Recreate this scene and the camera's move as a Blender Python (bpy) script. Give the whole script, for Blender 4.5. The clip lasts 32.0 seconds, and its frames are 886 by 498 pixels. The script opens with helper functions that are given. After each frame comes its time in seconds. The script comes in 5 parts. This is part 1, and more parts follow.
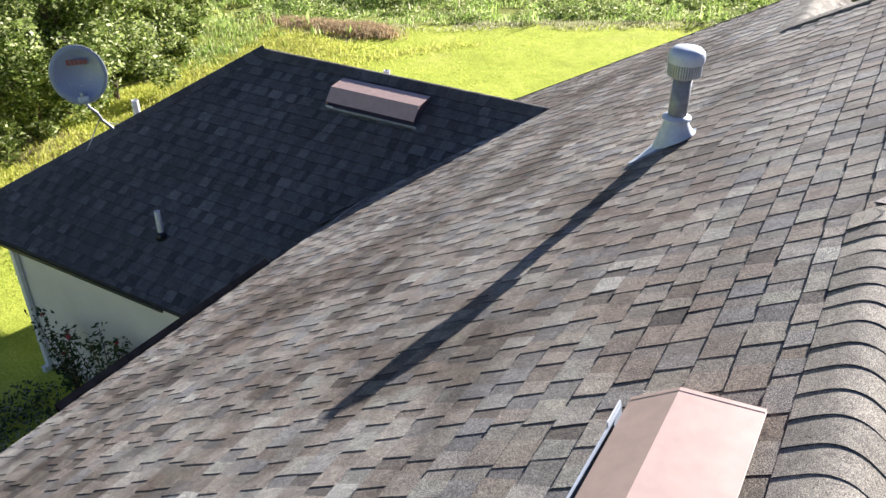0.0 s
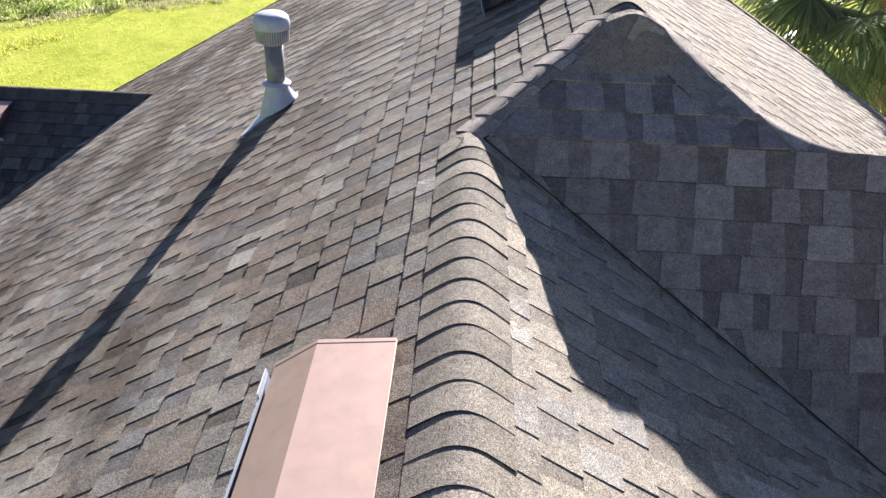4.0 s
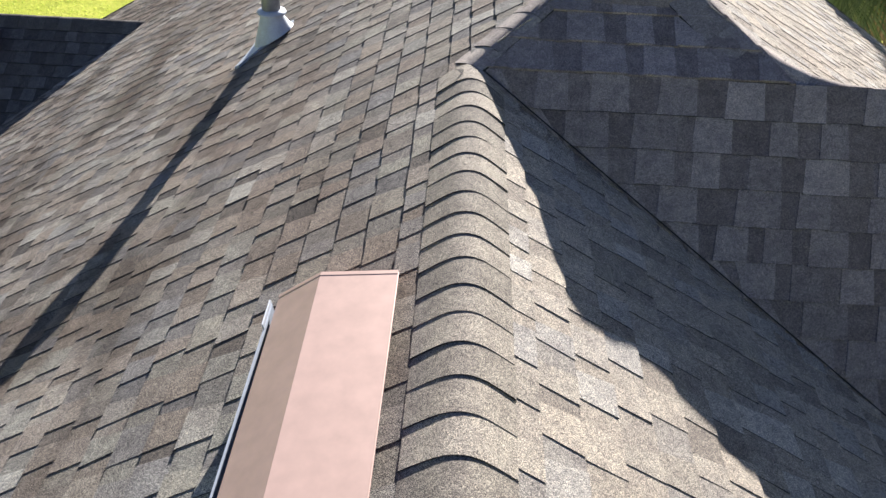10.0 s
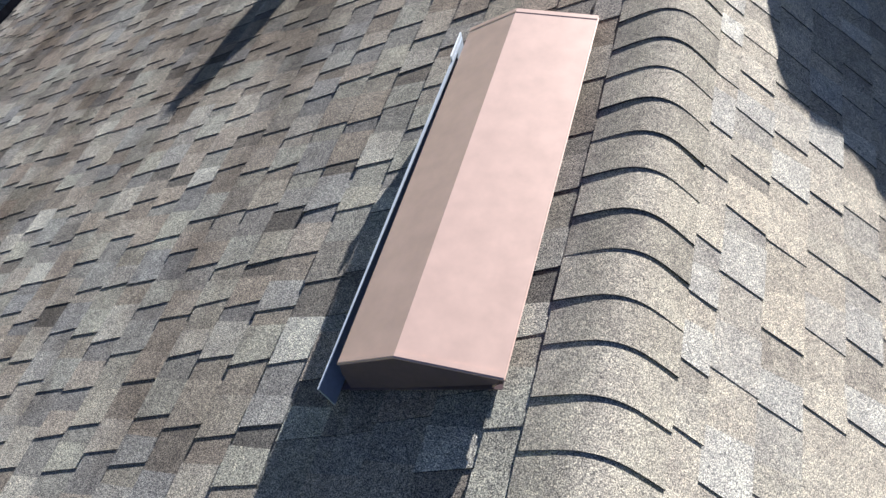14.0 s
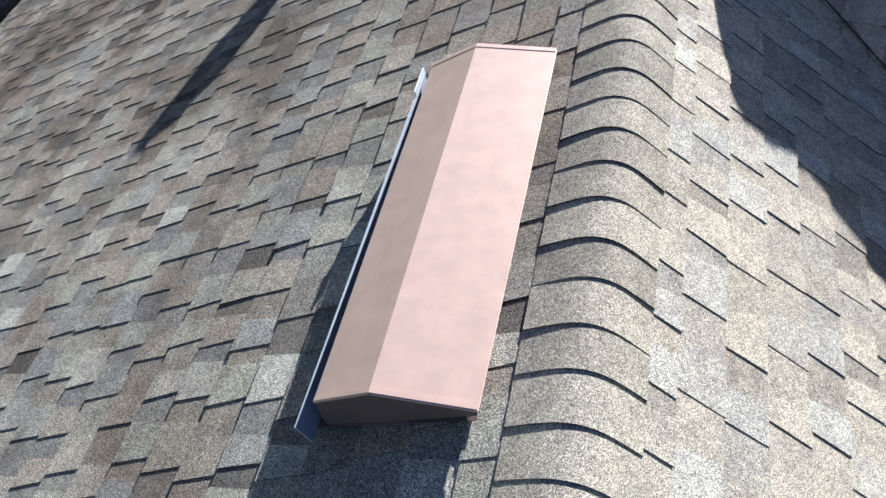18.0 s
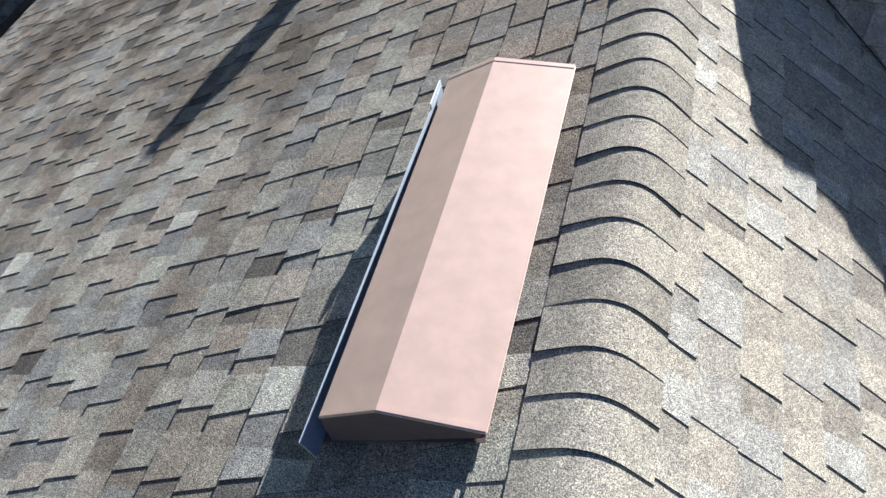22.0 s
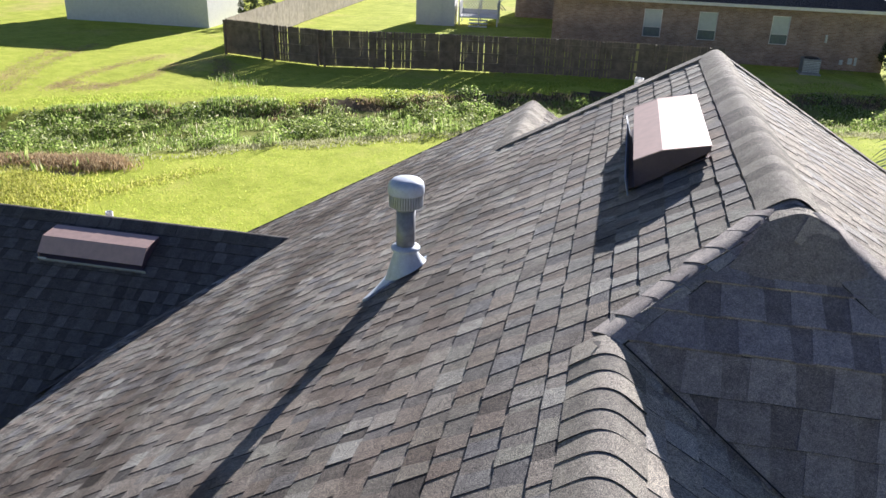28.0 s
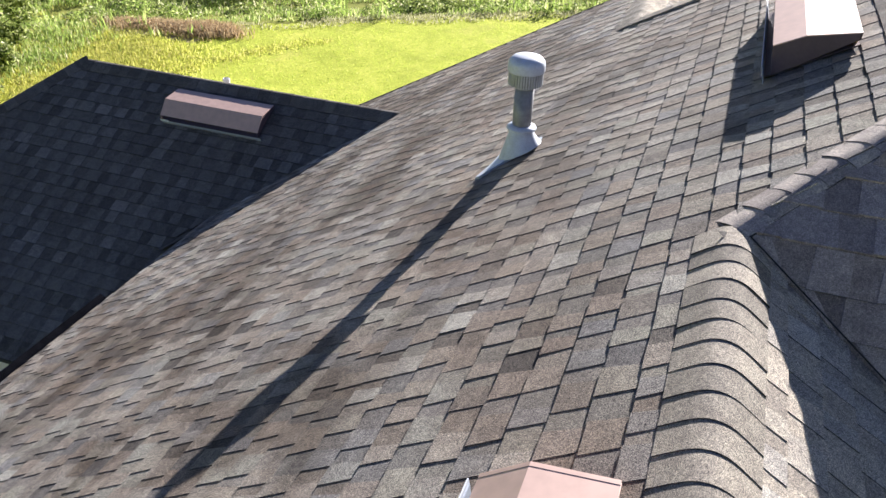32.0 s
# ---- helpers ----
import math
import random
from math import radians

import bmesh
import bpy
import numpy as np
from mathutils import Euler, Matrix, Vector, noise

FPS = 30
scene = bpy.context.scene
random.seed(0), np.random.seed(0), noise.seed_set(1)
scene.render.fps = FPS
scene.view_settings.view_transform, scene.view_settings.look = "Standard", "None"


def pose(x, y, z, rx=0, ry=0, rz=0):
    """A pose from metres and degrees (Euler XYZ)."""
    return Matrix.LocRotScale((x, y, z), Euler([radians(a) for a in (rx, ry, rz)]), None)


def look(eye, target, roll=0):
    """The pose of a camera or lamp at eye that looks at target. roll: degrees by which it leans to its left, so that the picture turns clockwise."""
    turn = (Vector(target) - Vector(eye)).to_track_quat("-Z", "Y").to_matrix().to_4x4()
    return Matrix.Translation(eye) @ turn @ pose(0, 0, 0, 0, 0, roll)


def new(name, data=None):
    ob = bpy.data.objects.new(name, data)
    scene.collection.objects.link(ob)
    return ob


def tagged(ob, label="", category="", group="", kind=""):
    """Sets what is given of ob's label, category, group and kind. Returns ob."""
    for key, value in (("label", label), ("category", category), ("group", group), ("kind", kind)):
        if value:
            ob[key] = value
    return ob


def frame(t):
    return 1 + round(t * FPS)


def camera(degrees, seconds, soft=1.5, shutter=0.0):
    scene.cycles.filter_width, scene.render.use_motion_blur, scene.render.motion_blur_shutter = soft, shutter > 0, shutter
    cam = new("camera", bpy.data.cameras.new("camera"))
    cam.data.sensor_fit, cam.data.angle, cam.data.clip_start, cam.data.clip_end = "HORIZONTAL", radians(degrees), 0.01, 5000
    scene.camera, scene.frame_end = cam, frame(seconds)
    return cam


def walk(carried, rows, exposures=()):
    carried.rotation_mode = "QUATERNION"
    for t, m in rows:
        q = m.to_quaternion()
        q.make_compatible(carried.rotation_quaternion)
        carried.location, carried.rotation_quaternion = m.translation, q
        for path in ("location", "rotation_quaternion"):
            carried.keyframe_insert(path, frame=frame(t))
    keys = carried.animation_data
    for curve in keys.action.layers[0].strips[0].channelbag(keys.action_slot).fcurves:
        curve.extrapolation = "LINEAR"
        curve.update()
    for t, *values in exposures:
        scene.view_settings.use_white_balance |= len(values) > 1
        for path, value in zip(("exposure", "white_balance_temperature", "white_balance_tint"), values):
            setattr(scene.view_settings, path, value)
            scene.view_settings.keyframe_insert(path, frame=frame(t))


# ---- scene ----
# ---- camera ----
cam = camera(57.62, 32.0, soft=1.5)
PATH = [
    (0.0, -0.151, -0.835, 1.512, 58.44, -0.28, 30.15),
    (0.5, -0.138, -0.827, 1.51, 58.53, -0.32, 29.81),
    (1.0, -0.134, -0.822, 1.505, 58.43, -0.1, 29.4),
    (1.5, -0.113, -0.824, 1.502, 58.59, -0.48, 26.32),
    (2.0, -0.097, -0.801, 1.492, 58.04, -1.03, 18.79),
    (2.5, -0.077, -0.8, 1.505, 58.37, -1.52, 13.27),
    (3.0, -0.053, -0.817, 1.514, 58.52, -2.08, 9.1),
    (3.5, -0.042, -0.806, 1.498, 57.64, -2.06, 5.47),
    (5.5, 0.023, -0.821, 1.538, 56.85, -1.88, -7.64),
    (6.0, 0.042, -0.821, 1.542, 57.36, -2.0, -13.28),
    (6.5, 0.075, -0.828, 1.547, 56.96, -1.38, -17.52),
    (7.0, 0.09, -0.82, 1.538, 57.11, -1.96, -21.22),
    (7.5, 0.06, -0.823, 1.537, 56.08, -1.98, -19.92),
    (8.0, 0.008, -0.823, 1.547, 56.26, -2.27, -12.73),
    (8.5, -0.007, -0.833, 1.555, 56.29, -1.94, -5.89),
    (9.0, -0.013, -0.828, 1.564, 55.71, -1.89, -3.63),
    (9.5, -0.039, -0.829, 1.548, 54.43, -2.26, -0.77),
    (10.0, -0.049, -0.83, 1.524, 52.26, -2.17, 2.38),
    (10.5, -0.057, -0.827, 1.516, 49.23, -1.9, 5.39),
    (11.0, -0.068, -0.838, 1.515, 47.87, -0.93, 8.66),
    (11.5, -0.077, -0.834, 1.506, 46.56, -0.59, 11.52),
    (12.0, -0.092, -0.839, 1.492, 45.22, -0.5, 12.98),
    (12.5, -0.09, -0.852, 1.485, 42.92, 0.14, 13.58),
    (13.0, -0.106, -0.851, 1.469, 40.22, -0.06, 14.37),
    (13.5, -0.118, -0.858, 1.463, 38.34, -0.22, 14.96),
    (14.0, -0.128, -0.866, 1.453, 35.51, -0.04, 15.67),
    (14.5, -0.147, -0.842, 1.464, 32.57, -1.04, 14.08),
    (16.5, -0.119, -0.868, 1.458, 30.12, 0.01, 14.21),
    (17.0, -0.113, -0.851, 1.481, 32.03, 0.32, 13.79),
    (17.5, -0.107, -0.854, 1.485, 35.78, -0.4, 12.98),
    (18.0, -0.117, -0.859, 1.503, 36.98, -0.15, 12.76),
    (18.5, -0.128, -0.848, 1.495, 38.19, -0.77, 13.16),
    (19.0, -0.129, -0.832, 1.499, 39.23, -0.84, 12.76),
    (19.5, -0.13, -0.825, 1.498, 39.52, -0.88, 12.67),
    (20.0, -0.121, -0.822, 1.49, 38.63, -1.08, 13.19),
    (20.5, -0.127, -0.838, 1.49, 38.12, -1.11, 13.78),
    (21.0, -0.138, -0.846, 1.485, 37.23, -1.1, 14.54),
    (21.5, -0.148, -0.84, 1.49, 37.0, -1.17, 14.77),
    (22.0, -0.14, -0.83, 1.492, 37.53, -0.92, 14.49),
    (22.5, -0.096, -0.806, 1.514, 41.31, -0.92, 11.59),
    (23.0, -0.064, -0.793, 1.544, 48.21, -1.78, 6.91),
    (23.5, -0.048, -0.766, 1.557, 53.54, -1.83, 5.28),
    (24.0, -0.059, -0.637, 1.567, 56.95, -2.06, 3.55),
    (24.5, -0.093, -0.484, 1.578, 60.99, -2.88, 2.27),
    (25.0, -0.102, -0.426, 1.594, 65.48, -3.44, 0.88),
    (25.5, -0.102, -0.413, 1.597, 67.46, -3.27, 2.46),
    (27.5, -0.091, -0.416, 1.586, 67.31, -2.73, 9.03),
    (28.0, -0.091, -0.39, 1.567, 66.49, -1.72, 12.52),
    (28.5, -0.115, -0.356, 1.549, 65.05, -2.0, 16.05),
    (29.0, -0.14, -0.371, 1.546, 64.43, -1.64, 19.23),
    (29.5, -0.17, -0.414, 1.551, 63.89, -1.49, 22.04),
    (30.0, -0.173, -0.397, 1.525, 62.8, -1.87, 24.01),
    (30.5, -0.169, -0.382, 1.511, 62.2, -2.04, 24.15),
    (31.0, -0.174, -0.377, 1.514, 61.49, -2.06, 23.52),
    (31.5, -0.195, -0.417, 1.537, 60.25, -1.66, 22.67),
    (32.0, -0.185, -0.442, 1.545, 57.99, -1.64, 20.17),
]
EXPOSURE = [(0.0, 1.5, 6300, 14), (2.0, 1.55, 6350, 13), (3.5, 1.38, 6500, 16), (5.8, 1.52, 6480, 15), (7.0, 1.53, 6800, 14), (9.0, 1.4, 6550, 12), (11.0, 1.3, 6550, 14), (13.0, 1.32, 6350, 11), (18.0, 1.47, 6080, 8), (22.0, 1.46, 6130, 7), (24.0, 1.72, 6170, 14), (25.0, 1.54, 5950, 18), (25.5, 1.28, 6000, 17), (26.5, 1.18, 6150, 15), (28.0, 1.13, 6150, 15), (29.2, 1.44, 6250, 14), (31.0, 1.6, 6350, 15), (32.0, 1.42, 6450, 15)]
walk(cam, [(t, pose(*v)) for t, *v in PATH], EXPOSURE)

# ---- world and sun ----
SUN_DIR = Vector((0.62, 3.2, 1.08)).normalized()
world = bpy.data.worlds.new("world")
scene.world = world
world.use_nodes = True
wn = world.node_tree.nodes
wl = world.node_tree.links
sky = wn.new("ShaderNodeTexSky")
sky.sky_type = 'NISHITA'
sky.sun_disc = False
sky.dust_density = 0.3
sky.ozone_density = 3.0
sky.sun_elevation = math.asin(SUN_DIR.z)
sky.sun_rotation = math.atan2(SUN_DIR.x, SUN_DIR.y)
wn["Background"].inputs["Strength"].default_value = 0.035
haze = wn.new("ShaderNodeHueSaturation")
haze.inputs["Saturation"].default_value = 1.0
haze.inputs["Hue"].default_value = 0.515
wl.new(sky.outputs["Color"], haze.inputs["Color"])
wl.new(haze.outputs["Color"], wn["Background"].inputs["Color"])
sun_data = bpy.data.lights.new("sun", 'SUN')
sun_data.energy = 5.0
sun_data.angle = radians(0.53)
sun_data.color = (1.0, 0.965, 0.90)
sun = new("sun", sun_data)
sun.matrix_world = look(SUN_DIR * 60, (0, 0, 0))


# ---- material helpers ----
def mat(name, rough=0.8, metal=0.0):
    m = bpy.data.materials.new(name)
    m.use_nodes = True
    b = m.node_tree.nodes["Principled BSDF"]
    b.inputs["Roughness"].default_value = rough
    b.inputs["Metallic"].default_value = metal
    return m, m.node_tree.nodes, m.node_tree.links, b


def noise_node(n, l, scale, detail=4.0, rough=0.6, vec=None):
    t = n.new("ShaderNodeTexNoise")
    t.inputs["Scale"].default_value = scale
    t.inputs["Detail"].default_value = detail
    t.inputs["Roughness"].default_value = rough
    if vec is not None:
        l.new(vec, t.inputs["Vector"])
    return t


def ramp(n, l, fac, stops):
    r = n.new("ShaderNodeValToRGB")
    while len(r.color_ramp.elements) < len(stops):
        r.color_ramp.elements.new(0.5)
    for e, (p, c) in zip(r.color_ramp.elements, stops):
        e.position = p
        e.color = (*c, 1) if len(c) == 3 else c
    l.new(fac, r.inputs["Fac"])
    return r


def mix(n, l, kind, fac, a, b):
    m = n.new("ShaderNodeMix")
    m.data_type = 'RGBA'
    m.blend_type = kind
    if isinstance(fac, (int, float)):
        m.inputs["Factor"].default_value = fac
    else:
        l.new(fac, m.inputs["Factor"])
    for key, v in (("A", a), ("B", b)):
        s = [i for i in m.inputs if i.name == key and i.type == 'RGBA'][0]
        if isinstance(v, tuple):
            s.default_value = (*v, 1)
        else:
            l.new(v, s)
    return [o for o in m.outputs if o.type == 'RGBA'][0]


def bump(n, l, b, height, strength, distance):
    u = n.new("ShaderNodeBump")
    u.inputs["Strength"].default_value = strength
    u.inputs["Distance"].default_value = distance
    l.new(height, u.inputs["Height"])
    l.new(u.outputs["Normal"], b.inputs["Normal"])


def world_pos(n):
    return n.new("ShaderNodeNewGeometry").outputs["Position"]


def plain(name, color, rough=0.6, metal=0.0, vary=0.15, scale=6.0, fine=60.0, relief=0.1):
    """A painted, metal or wooden surface with two scales of wear."""
    m, n, l, b = mat(name, rough, metal)
    p = world_pos(n)
    a = noise_node(n, l, scale, 5, 0.6, p)
    f = noise_node(n, l, fine, 3, 0.6, p)
    lo = tuple(c * (1 - vary) for c in color)
    hi = tuple(min(1, c * (1 + vary)) for c in color)
    r = ramp(n, l, a.outputs["Fac"], [(0.3, lo), (0.7, hi)])
    r2 = ramp(n, l, f.outputs["Fac"], [(0.3, (0.9, 0.9, 0.9)), (0.7, (1.05, 1.05, 1.05))])
    l.new(mix(n, l, 'MULTIPLY', 1.0, r.outputs["Color"], r2.outputs["Color"]), b.inputs["Base Color"])
    bump(n, l, b, f.outputs["Fac"], relief, 0.003)
    return m


def shingle_mat(name, stops, island=False, blotch=1.0, speckle=1.0):
    """Asphalt shingle: each tab of its own tone, coloured granules, dark algae streaks."""
    m, n, l, b = mat(name, 0.95)
    b.inputs["Specular IOR Level"].default_value = 0.18
    if island:
        rnd = n.new("ShaderNodeNewGeometry").outputs["Random Per Island"]
    else:
        rnd = n.new("ShaderNodeObjectInfo").outputs["Random"]
    p = world_pos(n)
    tone = ramp(n, l, rnd, stops)
    grain = noise_node(n, l, 360.0, 2, 0.8, p)
    g = ramp(n, l, grain.outputs["Fac"], [(0.40, (0.12, 0.12, 0.14)), (0.475, (0.74, 0.74, 0.75)), (0.54, (1.16, 1.16, 1.15)), (0.615, (2.3, 2.24, 2.1))])
    c = mix(n, l, 'MULTIPLY', speckle, tone.outputs["Color"], g.outputs["Color"])
    coarse = noise_node(n, l, 90.0, 3, 0.7, p)
    g2 = ramp(n, l, coarse.outputs["Fac"], [(0.34, (0.76, 0.76, 0.78)), (0.5, (1.0, 1.0, 1.0)), (0.66, (1.24, 1.22, 1.18))])
    c = mix(n, l, 'MULTIPLY', 1.0, c, g2.outputs["Color"])
    stretch = n.new("ShaderNodeMapping")
    stretch.inputs["Scale"].default_value = (1.0, 0.6, 1.0)
    l.new(p, stretch.inputs["Vector"])
    big = noise_node(n, l, 1.35, 4, 0.6, stretch.outputs["Vector"])
    st = ramp(n, l, big.outputs["Fac"], [(0.38, (0.40, 0.36, 0.335)), (0.47, (0.68, 0.645, 0.625)), (0.56, (0.98, 0.97, 0.96)), (0.68, (1.14, 1.11, 1.07))])
    where = n.new("ShaderNodeSeparateXYZ")
    l.new(p, where.inputs[0])
    span = n.new("ShaderNodeMapRange")
    span.inputs["From Min"].default_value = -0.5
    span.inputs["From Max"].default_value = -1.7
    span.inputs["To Min"].default_value = 0.35 * blotch
    span.inputs["To Max"].default_value = 0.95 * blotch
    l.new(where.outputs["X"], span.inputs["Value"])
    c = mix(n, l, 'MULTIPLY', span.outputs["Result"], c, st.outputs["Color"])
    wide = noise_node(n, l, 0.5, 3, 0.55, p)
    brown = ramp(n, l, wide.outputs["Fac"], [(0.38, (0.90, 0.86, 0.84)), (0.50, (1.0, 1.0, 1.0)), (0.65, (1.04, 1.05, 1.06))])
    c = mix(n, l, 'MULTIPLY', blotch, c, brown.outputs["Color"])
    mid = noise_node(n, l, 17.0, 4, 0.6, p)
    sm = ramp(n, l, mid.outputs["Fac"], [(0.34, (0.82, 0.80, 0.80)), (0.66, (1.12, 1.11, 1.08))])
    c = mix(n, l, 'MULTIPLY', 0.9, c, sm.outputs["Color"])
    l.new(c, b.inputs["Base Color"])
    bump(n, l, b, grain.outputs["Fac"], 0.55, 0.003)
    return m


def shingle_set(name, upper, lower, blotch, speckle=1.0):
    """Materials of a laminated shingle's raised teeth and of the sheet between them, for single pieces and for joined fields."""
    return (shingle_mat(name + "_tooth", upper, False, blotch, speckle), shingle_mat(name + "_sheet", lower, False, blotch, speckle),
            shingle_mat(name + "_tooth_field", upper, True, blotch, speckle), shingle_mat(name + "_sheet_field", lower, True, blotch, speckle))


def tones(*rows):
    return [(i / (len(rows) - 1), c) for i, c in enumerate(rows)]


WEATHERED = shingle_set("weathered", tones((0.210, 0.202, 0.195), (0.354, 0.317, 0.282), (0.370, 0.370, 0.336), (0.278, 0.284, 0.299), (0.416, 0.398, 0.365), (0.313, 0.276, 0.250), (0.489, 0.495, 0.471)),
                        tones((0.128, 0.124, 0.124), (0.279, 0.249, 0.223), (0.321, 0.318, 0.291), (0.215, 0.215, 0.224), (0.358, 0.337, 0.310)), 1.0)
CLEANER = shingle_set("clean", tones((0.37, 0.345, 0.31), (0.47, 0.44, 0.395), (0.52, 0.475, 0.415), (0.42, 0.41, 0.40), (0.56, 0.545, 0.515)),
                      tones((0.31, 0.285, 0.26), (0.42, 0.385, 0.342), (0.47, 0.43, 0.38), (0.36, 0.345, 0.33)), 0.3, 0.8)
# same shingles, paler and redder to lift the slope's dim blue shade
SHADED = shingle_set("shade_lift", tones((0.345, 0.306, 0.306), (0.415, 0.370, 0.372), (0.465, 0.416, 0.418), (0.370, 0.330, 0.332), (0.535, 0.482, 0.484)),
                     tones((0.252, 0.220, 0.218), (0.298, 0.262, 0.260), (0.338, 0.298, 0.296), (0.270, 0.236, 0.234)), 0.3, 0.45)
# darker tone set, used on the wing's slope
DARKER = shingle_set("dark", tones((0.141, 0.138, 0.135), (0.172, 0.167, 0.164), (0.189, 0.185, 0.182), (0.160, 0.155, 0.155), (0.237, 0.233, 0.231)),
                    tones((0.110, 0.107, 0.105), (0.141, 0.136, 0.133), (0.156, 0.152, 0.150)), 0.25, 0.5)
SHINGLE_FIELD = WEATHERED[2]
CAPS = [(0.0, (0.249, 0.235, 0.215)), (0.5, (0.362, 0.337, 0.302)), (1.0, (0.463, 0.432, 0.386))]
CAP = shingle_mat("cap_shingle", CAPS, blotch=0.3, speckle=0.8)
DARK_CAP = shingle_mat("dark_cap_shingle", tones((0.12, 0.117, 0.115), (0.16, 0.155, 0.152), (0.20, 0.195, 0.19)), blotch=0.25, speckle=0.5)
# paler than CAP, to match the slope tones lifted for shade
HIP_CAP = shingle_mat("hip_cap_shingle", tones((0.33, 0.30, 0.295), (0.43, 0.395, 0.385), (0.50, 0.46, 0.44)), blotch=0.3, speckle=0.5)
EDGE = plain("cut_asphalt", (0.035, 0.034, 0.036), 0.95)
FELT = plain("felt_deck", (0.06, 0.058, 0.055), 0.95)
COPPER = plain("satin_copper", (0.69, 0.49, 0.425), 0.44, 0.18, 0.02, 1.6, 14.0, 0.01)
# copper darkened to hold the shade on the vents' near ends
COPPER_SHADE = plain("shade_copper", (0.165, 0.12, 0.135), 0.5, 0.2, 0.15, 5.0)
GALV = plain("galvanised_steel", (0.64, 0.67, 0.70), 0.42, 0.4, 0.22, 11.0, 90.0, 0.05)
PALEGALV = plain("pale_zinc", (0.70, 0.76, 0.86), 0.5, 0.15, 0.1, 18.0, 90.0, 0.05)
# blue-grey carries the shade that the hood throws on the strip
BAFFLE = plain("shade_galvanised", (0.42, 0.48, 0.58), 0.7, 0.1, 0.12, 14.0, 90.0, 0.05)
PVC = plain("white_pvc", (0.88, 0.88, 0.87), 0.45, 0.0, 0.05)
FASCIA = plain("white_fascia", (0.86, 0.86, 0.86), 0.5, 0.0, 0.08)
SIDING = plain("cream_wall", (0.88, 0.82, 0.77), 0.8, 0.0, 0.05, 1.5, 120.0, 0.2)


# ---- mesh helpers ----
def make(name, bm, material, parent=None, label="", m=None):
    me = bpy.data.meshes.new(name)
    bmesh.ops.recalc_face_normals(bm, faces=bm.faces)
    bm.to_mesh(me)
    bm.free()
    if material:
        me.materials.append(material)
    ob = new(name, me)
    if parent:
        ob.parent = parent
    if m is not None:
        ob.matrix_basis = m
    if label:
        ob["label"] = label
    return ob


def part(name, bm, material, parent, label="", smooth=False):
    ob = make(name, bm, material, parent, label)
    if smooth:
        for f in ob.data.polygons:
            f.use_smooth = True
    return ob


def thing(name, label, category, group="", kind="", at=None):
    ob = new(name)
    if at is not None:
        ob.matrix_basis = at
    ob.empty_display_size = 0.1
    return tagged(ob, label, category, group, kind)


def raw(name, verts, faces, material, parent=None, m=None):
    me = bpy.data.meshes.new(name)
    me.from_pydata(verts, [], faces)
    me.update()
    if material:
        me.materials.append(material)
    ob = new(name, me)
    if parent:
        ob.parent = parent
    if m is not None:
        ob.matrix_basis = m
    return ob


def box(bm, x0, x1, y0, y1, z0, z1, bevel=0.0, m=None):
    r = bmesh.ops.create_cube(bm, size=1.0)
    vs = r["verts"]
    for v in vs:
        v.co = Vector(((x0 + x1) / 2 + v.co.x * (x1 - x0), (y0 + y1) / 2 + v.co.y * (y1 - y0), (z0 + z1) / 2 + v.co.z * (z1 - z0)))
    if bevel:
        es = list({e for v in vs for e in v.link_edges})
        r = bmesh.ops.bevel(bm, geom=es, offset=bevel, segments=2, affect='EDGES', profile=0.6)
        vs = list({v for f in r["faces"] for v in f.verts} | {v for v in vs if v.is_valid})
    if m is not None:
        bmesh.ops.transform(bm, matrix=m, verts=vs)
    return vs


def lathe(bm, prof, seg=32, m=None, flute=0.0, count=0):
    """Turns a profile of (radius, height) about z."""
    rings = []
    for r, h in prof:
        ring = []
        for i in range(seg):
            a = 2 * math.pi * i / seg
            ring.append(bm.verts.new((r * math.cos(a), r * math.sin(a), h)))
        rings.append(ring)
    for a, b in zip(rings, rings[1:]):
        for i in range(seg):
            bm.faces.new((a[i], a[(i + 1) % seg], b[(i + 1) % seg], b[i]))
    for ring in (rings[0], rings[-1]):
        bm.faces.new(ring)
    vs = [v for r in rings for v in r]
    if m is not None:
        bmesh.ops.transform(bm, matrix=m, verts=vs)
    return vs


def tube(bm, pts, radius, seg=8):
    """A tube along points; radius may be a number or a list."""
    pts = [Vector(p) for p in pts]
    rad = radius if isinstance(radius, (list, tuple)) else [radius] * len(pts)
    rings = []
    for i, p in enumerate(pts):
        d = (pts[min(i + 1, len(pts) - 1)] - pts[max(i - 1, 0)]).normalized()
        a = d.orthogonal().normalized()
        b = d.cross(a)
        rings.append([bm.verts.new(p + (a * math.cos(2 * math.pi * k / seg) + b * math.sin(2 * math.pi * k / seg)) * rad[i]) for k in range(seg)])
    for r0, r1 in zip(rings, rings[1:]):
        for k in range(seg):
            bm.faces.new((r0[k], r0[(k + 1) % seg], r1[(k + 1) % seg], r1[k]))
    bm.faces.new(rings[0])
    bm.faces.new(rings[-1])


def prism(bm, prof, y0, y1):
    """A closed profile of (x, z), drawn out along y."""
    a = [bm.verts.new((x, y0, z)) for x, z in prof]
    b = [bm.verts.new((x, y1, z)) for x, z in prof]
    k = len(prof)
    for i in range(k):
        bm.faces.new((a[i], a[(i + 1) % k], b[(i + 1) % k], b[i]))
    bm.faces.new(a)
    bm.faces.new(b)


